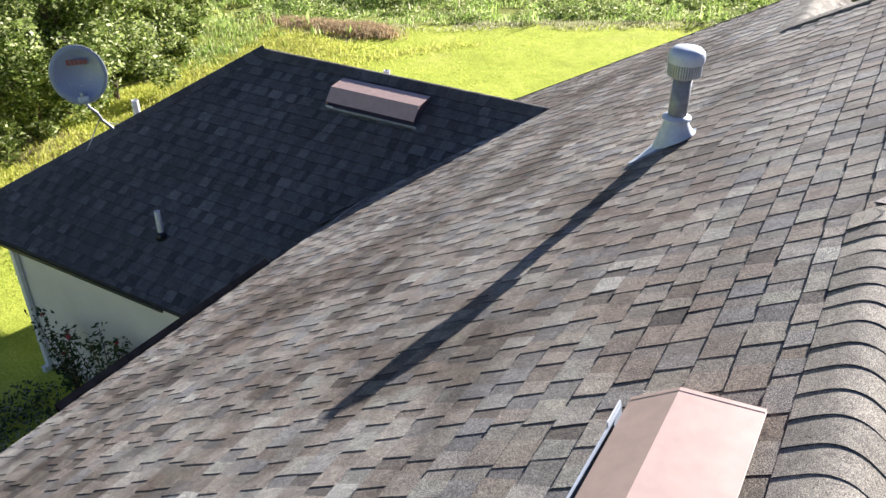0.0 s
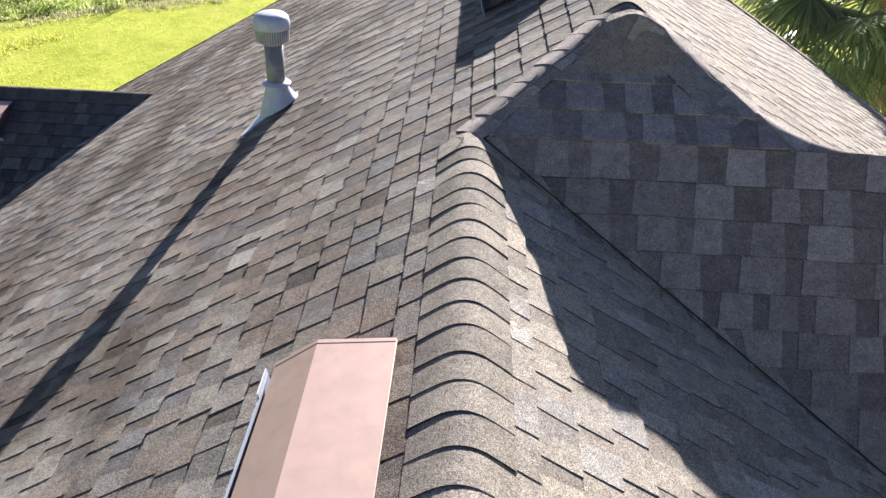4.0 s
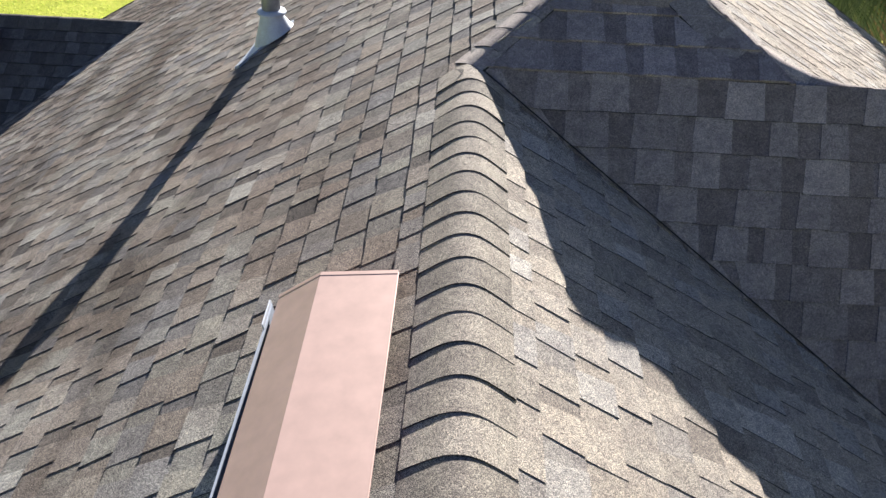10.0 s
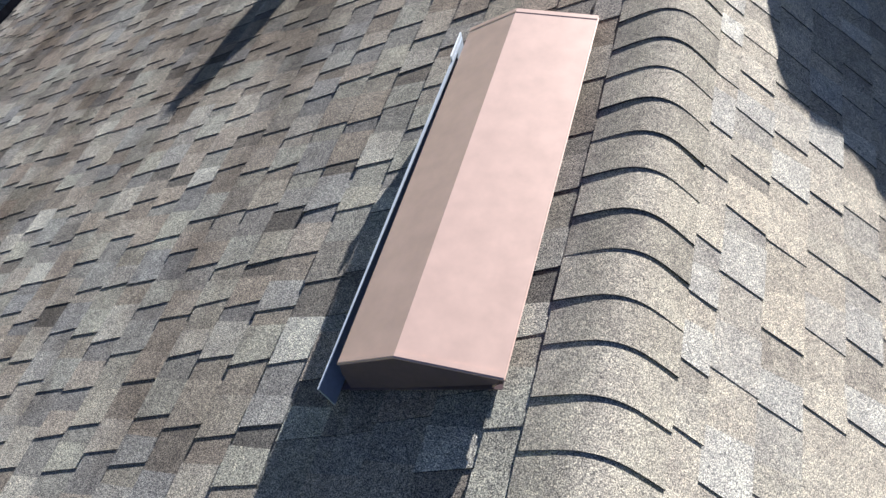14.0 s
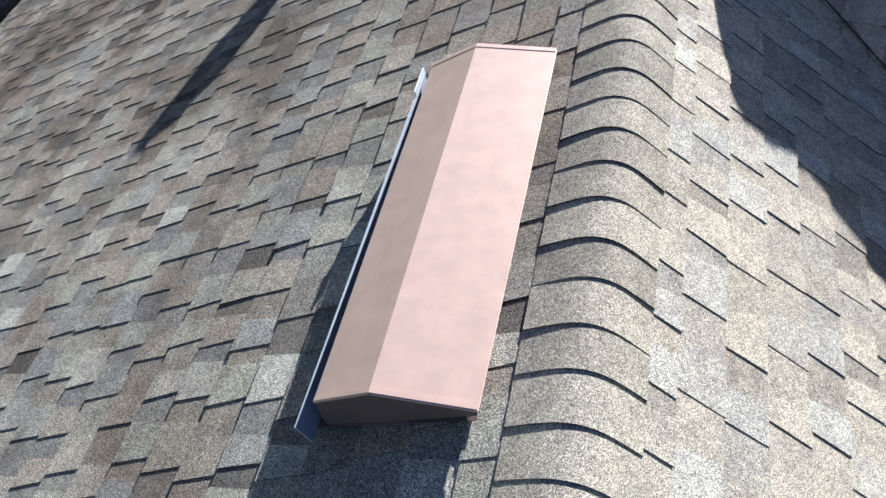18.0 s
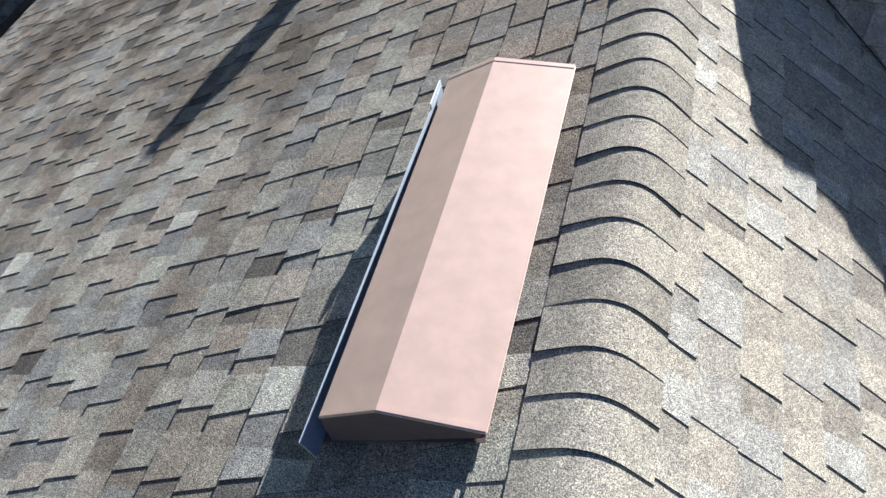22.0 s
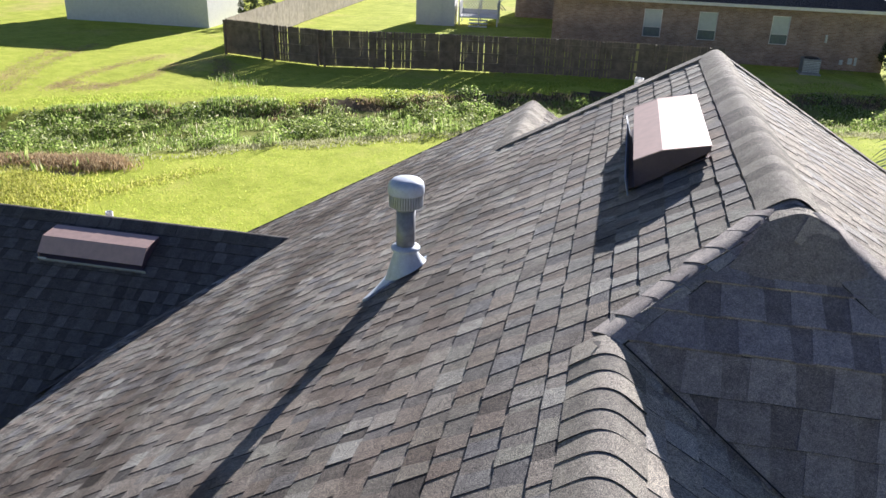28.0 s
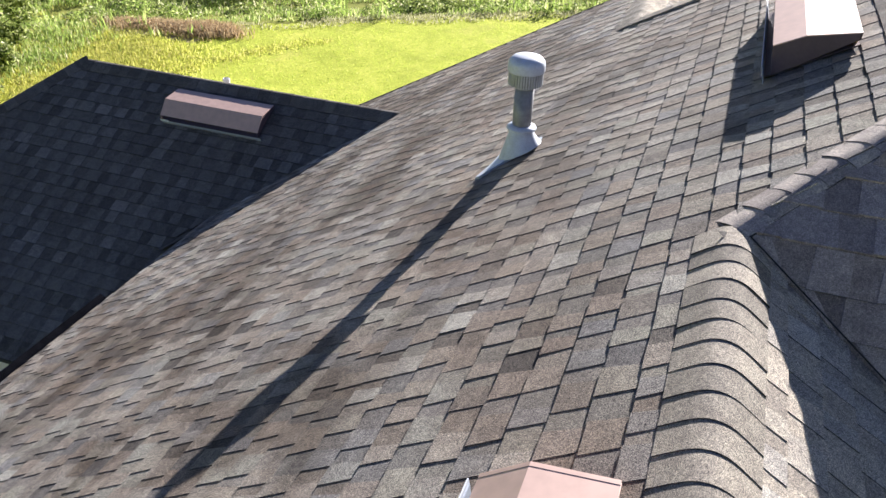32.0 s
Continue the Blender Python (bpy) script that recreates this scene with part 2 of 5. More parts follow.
# ---- the plan of the roof ----
PITCH = 0.562
GROUND = -6.0
DROP = 0.022                       # the deck lies this far below the shingles' face
R1_END = 2.49                      # low ridge, along y at x = 0, z = 0
PEAK = Vector((0.735, 3.22, 0.412))
R2_FAR = 7.2                       # high ridge, along y at x = 0.735
LOW_X = -1.02                      # second low ridge behind the high one
LOW_Z = LOW_X * PITCH
LOW_FAR = 9.0
R3_X0, R3_X1 = 1.43, 2.61          # cross ridge, along x at y = R1_END, z = 0
RIGHT_PITCH = 0.60
R1_PITCH = 0.585                   # right slope of the low ridge
STEEP = 1.15                       # the steep shaded slope below the cross ridge
WING_Y, WING_Z, WING_X = 7.33, -1.94, -7.80
EAVE_L = -5.02
EAVE_R = 4.3
REAR = -3.224                        # where the low ridge ends, behind the walker
COURSE = 0.143

house = thing("house", "single-storey house with weathered grey-brown shingle roof and cream walls", "house")


def slope_frame(origin, up):
    up = Vector(up).normalized()
    side = Vector((0, 0, 1)).cross(up).normalized() * -1
    n = side.cross(up).normalized()
    if n.z < 0:
        side, n = -side, -n
    m = Matrix((side, up, n)).transposed().to_4x4()
    m.translation = origin
    return m


def tab_shape(w, high, run, tuck, d=0.0, inset=0.016):
    """Corners and faces of one tab: a raised tooth, narrower at its top, or the thinner sheet that runs on beneath its neighbours."""
    low, top = (0.0142, 0.0034) if high else (0.0114, 0.0008)
    b0, b1, t0, t1 = (0.0, w, inset + d, w - inset + d) if high else (-0.014, w + 0.014, -0.045, w + 0.045)
    v = [(b0, -run, -0.003), (b1, -run, -0.003), (t1, tuck, -0.003), (t0, tuck, -0.003),
         (b0, -run, low), (b1, -run, low), (t1, tuck, top), (t0, tuck, top)]
    return v, [(4, 5, 6, 7), (0, 1, 5, 4), (1, 2, 6, 5), (3, 0, 4, 7)]


def lay(slope, m, bounds, length, near=None, course=COURSE, seed=1, first=0.0, mats=WEATHERED, wide=1.0, inset=0.013, skew=0.0, soft=False):
    """Lays courses of laminated tabs down a slope. bounds(v) gives the two ends of a course, along the slope's own x, v metres
    below its top. near: the stretch (u0, u1, v0, v1) whose tabs are separate pieces. first: the depth of the top course."""
    rng = random.Random(seed)
    shared = {}
    verts, faces, kinds = [], [], []
    v, single = 0.0, 0
    run = first or course
    tuck = 0.0
    while v < length - 0.01:
        run = min(run, length - v)
        a0, a1 = bounds(v)
        b0, b1 = bounds(v + run)
        lo, hi = min(a0, b0), max(a1, b1)
        u = lo - rng.random() * 0.25
        high = rng.random() < 0.5
        while u < hi:
            w = rng.choice((0.095, 0.11, 0.13, 0.15)) if high else rng.choice((0.05, 0.07, 0.09, 0.12))
            w *= wide
            e = u + w
            slip = rng.uniform(-0.004, 0.004)
            lean = skew + rng.choice((-0.005, 0.0, 0.005))
            whole = u - 0.02 > max(a0, b0) and e + 0.02 < min(a1, b1)
            if whole and near and near[0] < u < near[1] and near[2] <= v < near[3] and single < 300:
                key = (w, high, round(run, 4), tuck, lean)
                if key not in shared:
                    tv, tf = tab_shape(w, high, run, tuck, lean, inset)
                    me = bpy.data.meshes.new("shingle")
                    me.from_pydata(tv, [], tf)
                    me.materials.append(mats[0 if high else 1])
                    me.materials.append(EDGE)
                    me.polygons.foreach_set("material_index", [0, 1, 1, 1])
                    shared[key] = me
                ob = new("shingle", shared[key])
                ob.parent = slope
                ob.matrix_basis = m @ Matrix.Translation((u, -v + slip, 0)) @ Euler((rng.uniform(-0.006, 0.006), rng.uniform(-0.006, 0.004), 0)).to_matrix().to_4x4()
                single += 1
            else:
                tv, tf = tab_shape(w, high, run, tuck, lean, inset)
                fit = []
                for px, py, pz in tv:
                    q0, q1 = (b0, b1) if py < 0 else (a0, a1)
                    fit.append((max(min(u + px, q1), q0), py - v + slip, pz))
                if fit[1][0] - fit[0][0] > 0.004 or fit[2][0] - fit[3][0] > 0.004:
                    k = len(verts)
                    verts += fit
                    faces += [tuple(k + i for i in q) for q in tf]
                    k = 0 if high else 1
                    kinds += [k, k if soft else 2, 2 if whole and not soft else k, 2 if whole and not soft else k]
            u = e
            high = not high
        v += run
        run = course
        tuck = 0.03
    if verts:
        ob = raw("shingle_field", verts, faces, mats[2], slope, m)
        ob.data.materials.append(mats[3])
        ob.data.materials.append(EDGE)
        ob.data.polygons.foreach_set("material_index", kinds)
        tagged(ob, kind="stuff")


def deck(name, pts, label=""):
    """A slope's boarding: a plate 4 cm thick."""
    bm = bmesh.new()
    top = [bm.verts.new((x, y, z - 0.008)) for x, y, z in pts]
    low = [bm.verts.new((x, y, z - 0.05)) for x, y, z in pts]
    bm.faces.new(top)
    bm.faces.new(low[::-1])
    k = len(pts)
    for i in range(k):
        bm.faces.new((top[i], low[i], low[(i + 1) % k], top[(i + 1) % k]))
    return part(name, bm, FELT, house, label)


SEC = math.hypot(1, PITCH)
# left slope: from the high ridge down to the eave, in the low ridge's plane
zl = lambda x: PITCH * x - DROP
left_slope = deck("roof_slope", [(EAVE_L, REAR, zl(EAVE_L)), (0, REAR, zl(0)), (0, R1_END, zl(0)), (PEAK.x, PEAK.y, zl(PEAK.x)), (PEAK.x, R2_FAR, zl(PEAK.x)),
                                 (LOW_X, R2_FAR, zl(LOW_X)), (LOW_X, LOW_FAR, zl(LOW_X)), (EAVE_L, LOW_FAR, zl(EAVE_L))], "sunlit weathered shingle slope")
ML = slope_frame(Vector((PEAK.x, 0, zl(PEAK.x) + 0.004)), (1, 0, PITCH))
ML2 = slope_frame(Vector((0, 0, zl(0) + 0.004)), (1, 0, PITCH))
SPLIT = -1.0916
ML3 = slope_frame(Vector((SPLIT, 0, zl(SPLIT) + 0.004)), (1, 0, PITCH))


def left_low_bounds(v):
    x = SPLIT - v / SEC
    return -LOW_FAR, -REAR


# right slope of the low ridge
zr = lambda x: -R1_PITCH * x - DROP
vy = lambda x: R1_END - x * R1_PITCH / STEEP
right_slope = deck("roof_slope", [(0, REAR, zr(0)), (EAVE_R, REAR, zr(EAVE_R)), (EAVE_R, vy(EAVE_R), zr(EAVE_R)), (0, R1_END, zr(0))], "shingle slope half in shadow")
MR = slope_frame(Vector((0, 0, zr(0) + 0.004)), (-1, 0, R1_PITCH))
SECR = math.hypot(1, R1_PITCH)
right_bounds = lambda v: (REAR, vy(v / SECR) + 0.01)

# shaded slopes that face the walker: the hip triangle under the peak, and the steep slope below the cross ridge
zt = lambda y: PITCH * (y - R1_END) - DROP
zs = lambda y: STEEP * (y - R1_END) - DROP
S_EAVE = 0.32
HIP_OUT = 1.66                     # how far the right hip goes out for each metre it comes forward
HX = R3_X1 + (R1_END - S_EAVE) * HIP_OUT
peak_slope = deck("roof_slope", [(0, R1_END, zt(R1_END)), (PEAK.x, PEAK.y, zt(PEAK.y)), (R3_X0, R1_END, zt(R1_END))], "shaded hip slope under the peak")
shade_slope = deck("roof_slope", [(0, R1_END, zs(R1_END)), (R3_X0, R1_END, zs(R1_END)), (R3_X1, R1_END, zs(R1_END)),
                                  (HX, S_EAVE, zs(S_EAVE)), ((R1_END - S_EAVE) * STEEP / R1_PITCH, S_EAVE, zs(S_EAVE))], "shaded blue-grey shingle slope")
SECS = math.hypot(1, STEEP)
MS = slope_frame(Vector((0, PEAK.y, zt(PEAK.y) + 0.004)), (0, 1, PITCH))
MS2 = slope_frame(Vector((0, R1_END, zs(R1_END) + 0.004)), (0, 1, STEEP))


def shade_top_bounds(v):
    f = (PEAK.y - v / SEC - R1_END) / (PEAK.y - R1_END)
    return PEAK.x * f, R3_X0 + (PEAK.x - R3_X0) * f


shade_bounds = lambda v: (v / SECS * STEEP / R1_PITCH - 0.002, R3_X1 + v / SECS * HIP_OUT)


# right slope of the high ridge, and the slopes that face away
zh = lambda x: PEAK.z - DROP - RIGHT_PITCH * (x - PEAK.x)
EAVE_H = 5.2
high_slope = deck("roof_slope", [(PEAK.x, PEAK.y, zh(PEAK.x)), (R3_X0, R1_END, zh(R3_X0)), (EAVE_H, R1_END + (EAVE_H - R3_X0) * RIGHT_PITCH / PITCH, zh(EAVE_H)),
                                 (EAVE_H, R2_FAR, zh(EAVE_H)), (PEAK.x, R2_FAR, zh(PEAK.x))], "bright sunlit shingle slope")
MH = slope_frame(Vector((PEAK.x, 0, zh(PEAK.x) + 0.004)), (-1, 0, RIGHT_PITCH))
SECH = math.hypot(1, RIGHT_PITCH)


def high_bounds(v):
    x = PEAK.x + v / SECH
    y0 = PEAK.y + (R1_END - PEAK.y) * (x - PEAK.x) / (R3_X0 - PEAK.x) if x < R3_X0 else R1_END + (x - R3_X0) * RIGHT_PITCH / PITCH
    return min(y0, R2_FAR), R2_FAR


zb = lambda y: -PITCH * (y - R1_END) - DROP
B_EAVE = 6.6
back_slope = deck("roof_slope", [(R3_X0, R1_END, zb(R1_END)), (R3_X1, R1_END, zb(R1_END)), (R3_X1 + B_EAVE - R1_END, B_EAVE, zb(B_EAVE)), (R3_X0 + B_EAVE - R1_END, B_EAVE, zb(B_EAVE))])
back_slope.data.materials[0] = SHINGLE_FIELD
hip_slope = deck("roof_slope", [(R3_X1, R1_END, -DROP), (HX, S_EAVE, zs(S_EAVE)), (HX, R1_END + 4.3, zs(S_EAVE))])
hip_slope.data.materials[0] = SHINGLE_FIELD

# small slope behind the second low ridge
zq = lambda x: LOW_Z - DROP - PITCH * (x - LOW_X)
low_slope = deck("roof_slope", [(LOW_X, R2_FAR, zq(LOW_X)), (3.2, R2_FAR, zq(3.2)), (3.2, LOW_FAR, zq(3.2)), (LOW_X, LOW_FAR, zq(LOW_X))])
MQ = slope_frame(Vector((LOW_X, 0, zq(LOW_X) + 0.004)), (-1, 0, PITCH))

# wing: front slope, hip end, back slope
zw = lambda y: WING_Z - PITCH * (WING_Y - y) - DROP
W_EAVE = 4.0
W_HIP = 0.84
wing_x = lambda y: WING_X - (WING_Y - y) * W_HIP
wing_slope = deck("roof_slope", [(WING_X, WING_Y, zw(WING_Y)), (-3.44, WING_Y, zw(WING_Y)), (-5.3, 5.47, zw(5.47)), (-4.95, 5.47, zw(5.47)), (-4.95, W_EAVE, zw(W_EAVE)), (wing_x(W_EAVE), W_EAVE, zw(W_EAVE))], "shaded dark blue-grey shingle slope of the wing")
MW = slope_frame(Vector((0, WING_Y, zw(WING_Y) + 0.004)), (0, 1, PITCH))
wing_bounds = lambda v: (wing_x(WING_Y - v / SEC), -3.44 - v / SEC if v / SEC < 1.86 else -4.95)
wback = deck("roof_slope", [(WING_X, WING_Y, zw(WING_Y)), (-3.44, WING_Y, zw(WING_Y)), (-3.44 - 3.2, WING_Y + 3.2, zw(W_EAVE)), (WING_X - 2.8, WING_Y + 3.2, zw(W_EAVE))])
wback.data.materials[0] = SHINGLE_FIELD
whip = deck("roof_slope", [(WING_X, WING_Y, zw(WING_Y)), (wing_x(W_EAVE), W_EAVE, zw(W_EAVE)), (wing_x(W_EAVE), WING_Y + 3.3, zw(W_EAVE))])
whip.data.materials[0] = SHINGLE_FIELD


# ---- ridge and hip caps ----
def cap_mesh(half, dl, dr, run, rise=0.011, r=0.08, sink=0.018, material=None):
    """One bent cap shingle, along +x, its lower edge at x = 0; dl and dr are the ways down on either side."""
    prof = []
    near_half, far_half = half if isinstance(half, tuple) else (half, half)
    for i in range(15):
        q = -near_half + (near_half + far_half) * i / 14
        d, other = (dl, dr) if q < 0 else (dr, dl)
        if abs(q) >= r:
            prof.append(d * abs(q))
        else:
            t = 0.5 * (1 - abs(q) / r)
            prof.append(d * r * (1 - t) ** 2 + other * r * t ** 2)
    n = len(prof)
    up = Vector((0, 0, 1))
    prof = [p - up * sink * (abs(2 * i / (n - 1) - 1) ** 2) for i, p in enumerate(prof)]
    far = Vector((run, 0, 0))
    verts = [p + up * rise for p in prof] + [far + p + up * 0.003 for p in prof] + [p + up * (rise - 0.012) for p in prof] + [p + up * rise for p in prof]
    faces = [(i + 1, i, n + i, n + i + 1) for i in range(n - 1)] + [(2 * n + i, 2 * n + i + 1, 3 * n + i + 1, 3 * n + i) for i in range(n - 1)]
    k = len(verts)
    for q in (prof[0], prof[-1]):
        verts += [q + up * rise, far + q + up * 0.003, far + q - up * 0.012, q + up * (rise - 0.012)]
    faces += [(k, k + 1, k + 2, k + 3), (k + 7, k + 6, k + 5, k + 4)]
    me = bpy.data.meshes.new("ridge_cap")
    me.from_pydata([tuple(v) for v in verts], [], faces)
    me.update()
    for f in me.polygons[:n - 1]:
        f.use_smooth = True
    me.materials.append(material or CAP)
    me.materials.append(EDGE)
    me.polygons.foreach_set("material_index", [0] * (n - 1) + [1] * (len(faces) - n + 1))
    return me


def cap_line(a, b, left, right, step=0.124, half=0.168, seed=1, r=0.08, rise=0.011, sink=0.018, material=None):
    """Cap shingles from a towards b, their thick edges facing a. left, right: the normals of the two slopes."""
    a, b = Vector(a), Vector(b)
    x = (b - a).normalized()
    z = Vector((0, 0, 1))
    z = (z - x * x.z).normalized()
    y = z.cross(x)
    m = Matrix((x, y, z)).transposed().to_4x4()
    inv = m.inverted().to_3x3()
    ways = []
    for nrm in (left, right):
        d = Vector(nrm).normalized().cross(x).normalized()
        if d.dot(Vector((nrm[0], nrm[1], 0))) < 0:
            d = -d
        d = inv @ d
        ways.append(Vector((0, d.y, d.z)).normalized())
    ways.sort(key=lambda w: -w.y)
    line = new("ridge")
    line.parent = house
    rng = random.Random(seed)
    me = cap_mesh(half, ways[0], ways[1], step + 0.03, rise, r, sink, material)
    length = (b - a).length
    s = 0.0
    while s < length - 0.6 * step:
        ob = new("ridge_cap", me)
        ob.parent = line
        ob.matrix_basis = Matrix.Translation(a + x * (s + rng.uniform(-0.006, 0.006)) + z * rng.uniform(-0.0008, 0.0008)) @ m @ Euler((rng.uniform(-0.012, 0.012), 0, rng.uniform(-0.02, 0.02))).to_matrix().to_4x4()
        s += step
    return line


def cap_curve(points, left, right, step=0.14, half=0.17, seed=1, r=0.045, rise=0.006):
    """Cap shingles along a bent line, each lying on its own chord; left and right give the two slopes' normals at each point."""
    rng = random.Random(seed)
    line = new("ridge")
    line.parent = house
    pts = [Vector(p) for p in points]
    lengths = [(b - a).length for a, b in zip(pts, pts[1:])]

    def spot(d):
        for a, b, seg in zip(pts, pts[1:], lengths):
            if d <= seg or b is pts[-1]:
                return a + (b - a) * (d / seg)
            d -= seg

    gone, run = 0.0, step + 0.03
    while gone < sum(lengths) - run:
        p = spot(gone)
        x = (spot(gone + run) - p).normalized()
        z = (Vector((0, 0, 1)) - x * x.z).normalized()
        m = Matrix((x, z.cross(x), z)).transposed().to_4x4()
        inv = m.inverted().to_3x3()
        ways = []
        for nrm in (left(p), right(p)):
            d = Vector(nrm).normalized().cross(x).normalized()
            if d.dot(Vector((nrm[0], nrm[1], 0))) < 0:
                d = -d
            d = inv @ d
            ways.append(Vector((0, d.y, d.z)).normalized())
        ways.sort(key=lambda w: -w.y)
        ob = new("ridge_cap", cap_mesh(half, ways[0], ways[1], run, rise, r, 0.004, HIP_CAP))
        ob.parent = line
        ob.matrix_basis = Matrix.Translation(p) @ m @ Euler((rng.uniform(-0.008, 0.008), 0, rng.uniform(-0.015, 0.015))).to_matrix().to_4x4()
        gone += step
    return line


NL, NR, NS, NB = (-PITCH, 0, 1), (R1_PITCH, 0, 1), (0, -PITCH, 1), (0, PITCH, 1)
NT = (0, -STEEP, 1)
NH = (RIGHT_PITCH, 0, 1)
CZ = 0.008
cap_line((0, REAR, CZ), (0, R1_END + 0.03, CZ), NL, NR, seed=3, rise=0.0082)
cap_line((0.0, R1_END, CZ - 0.012), (PEAK.x, PEAK.y, PEAK.z - 0.004), NL, NS, seed=4, rise=0.007, half=(0.14, 0.055), step=0.135, r=0.05, sink=0.007, material=HIP_CAP)
# the right hip of the peak runs in one bend into the cross ridge
corner, along = Vector((R3_X0, R1_END, -0.02)), Vector((R3_X1 + 0.015, R1_END - 0.004, CZ - 0.008))
top = PEAK + Vector((0, 0, CZ + 0.004))
p0, p1 = corner + (along - corner) * 0.32, corner + (top - corner) * 0.36
bend = [along] + [p0.lerp(corner, s).lerp(corner.lerp(p1, s), s) for s in (i / 12 for i in range(13))] + [top]
share = lambda p: min(1.0, max(0.0, (p.x - 1.25) / 0.45))
cap_curve(bend, lambda p: Vector(NH).lerp(Vector(NB), share(p)), lambda p: Vector(NS).lerp(Vector(NT), share(p)), seed=5, rise=0.003)
cap_line((PEAK.x, R2_FAR, PEAK.z + 0.012), (PEAK.x, PEAK.y + 0.06, PEAK.z + 0.010), NH, NL, seed=6, half=0.17, r=0.06, rise=0.008)
cap_line((PEAK.x, PEAK.y - 0.215, PEAK.z + 0.0), (PEAK.x, PEAK.y + 0.02, PEAK.z + 0.0), NH, NL, seed=12, half=0.135, r=0.13, rise=0.009, step=0.22, sink=0.014)
cap_line((PEAK.x, PEAK.y - 0.10, PEAK.z + 0.004), (PEAK.x, PEAK.y + 0.1, PEAK.z + 0.004), NH, NL, seed=13, half=0.12, r=0.13, rise=0.004, step=0.2, sink=0.03)
cap_line((R3_X1 + 2.1 * HIP_OUT, R1_END - 2.1, -STEEP * 2.1 + CZ), (R3_X1 + 0.06 * HIP_OUT, R1_END - 0.06, CZ - 0.06 * STEEP + 0.002), (STEEP / HIP_OUT, 0, 1), NT, seed=8, step=0.14, rise=0.006, r=0.04, sink=0.013, material=HIP_CAP)
cap_line((LOW_X, LOW_FAR, LOW_Z + 0.006), (LOW_X, R2_FAR - 0.02, LOW_Z + 0.006), NR, NL, seed=9, half=0.2, r=0.05, rise=0.008)
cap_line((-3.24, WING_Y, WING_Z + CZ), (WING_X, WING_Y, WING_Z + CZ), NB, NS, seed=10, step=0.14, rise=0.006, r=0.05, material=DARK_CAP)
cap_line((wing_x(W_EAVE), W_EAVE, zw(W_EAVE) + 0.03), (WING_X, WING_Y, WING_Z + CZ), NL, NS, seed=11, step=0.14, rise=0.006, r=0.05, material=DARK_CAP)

# shingle strip folded into the valley under the tabs
x1 = (R1_END - S_EAVE) * STEEP / R1_PITCH
p, q = Vector((0.02, vy(0.02), zr(0.02) + 0.0075)), Vector((x1, vy(x1), zr(x1) + 0.0075))
bm = bmesh.new()
rows_of = [[bm.verts.new(c + d) for d in (Vector((0, -0.09, 0)), Vector((0, 0, 0.002)), Vector((0.17, 0, 0)))] for c in (p, q)]
for k in (0, 1):
    bm.faces.new((rows_of[0][k], rows_of[0][k + 1], rows_of[1][k + 1], rows_of[1][k]))
bmesh.ops.recalc_face_normals(bm, faces=bm.faces[:])
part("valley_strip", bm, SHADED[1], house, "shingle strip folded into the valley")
bm = bmesh.new()
tube(bm, [p + Vector((0.03, -0.015, 0.011)), p.lerp(q, 0.5) + Vector((0.004, 0, 0.011)), q + Vector((0, 0, 0.011))], 0.0032, 5)
part("valley_cut", bm, EDGE, house, "dark cut edge of the shingles along the valley")

# loose flap at the peak
bm = bmesh.new()
box(bm, -0.075, 0.075, -0.13, 0.0, 0.0, 0.006, 0.0015, Matrix.Translation((PEAK.x + 0.085, PEAK.y - 0.222, PEAK.z - 0.045)) @ Euler((radians(50), radians(27), radians(-8))).to_matrix().to_4x4())
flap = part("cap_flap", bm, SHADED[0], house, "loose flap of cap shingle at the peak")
bm = bmesh.new()
lathe(bm, [(0.006, 0.0), (0.006, 0.002), (0.003, 0.003)], 10, Matrix.Translation((PEAK.x + 0.04, PEAK.y - 0.232, PEAK.z - 0.048)) @ Euler((radians(50), radians(14), 0)).to_matrix().to_4x4())
part("nail", bm, GALV, flap)

lay(left_slope, ML, lambda v: (-R2_FAR, -PEAK.y + v / SEC * (PEAK.y - R1_END) / PEAK.x), PEAK.x * SEC, seed=20, skew=-0.016)
lay(left_slope, ML2, lambda v: (-R2_FAR, -REAR), -SPLIT * SEC, near=(-2.6, 0.9, 0.0, 1.3), seed=21, first=0.108, skew=-0.016)
lay(left_slope, ML3, left_low_bounds, (SPLIT - EAVE_L) * SEC, seed=27, skew=-0.016)
lay(right_slope, MR, right_bounds, EAVE_R * SECR, near=(-0.6, 2.3, 0.0, 1.5), seed=22, first=0.101, mats=CLEANER, skew=0.01)
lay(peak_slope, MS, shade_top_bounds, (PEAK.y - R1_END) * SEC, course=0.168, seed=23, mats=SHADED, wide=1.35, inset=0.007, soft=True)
# broad folded shingle that closes the peak towards the shaded slope
bm = bmesh.new()
rows_of = []
for k in range(5):
    f = k / 4
    row = []
    for i in range(11):
        q = -1 + i / 5
        arch = PEAK.z + 0.006 - PITCH * 0.15 * (math.sqrt(q * q + 0.12) - 0.2)
        y0, y1 = PEAK.y - 0.205, PEAK.y - 0.42 + 0.03 * q * q
        row.append(bm.verts.new((PEAK.x + q * (0.15 + 0.15 * f), y0 + (y1 - y0) * f, arch + (zt(y1) + 0.009 - arch) * f)))
    rows_of.append(row)
for r0, r1 in zip(rows_of, rows_of[1:]):
    for i in range(10):
        bm.faces.new((r0[i], r0[i + 1], r1[i + 1], r1[i]))
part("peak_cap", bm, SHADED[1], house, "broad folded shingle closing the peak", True)
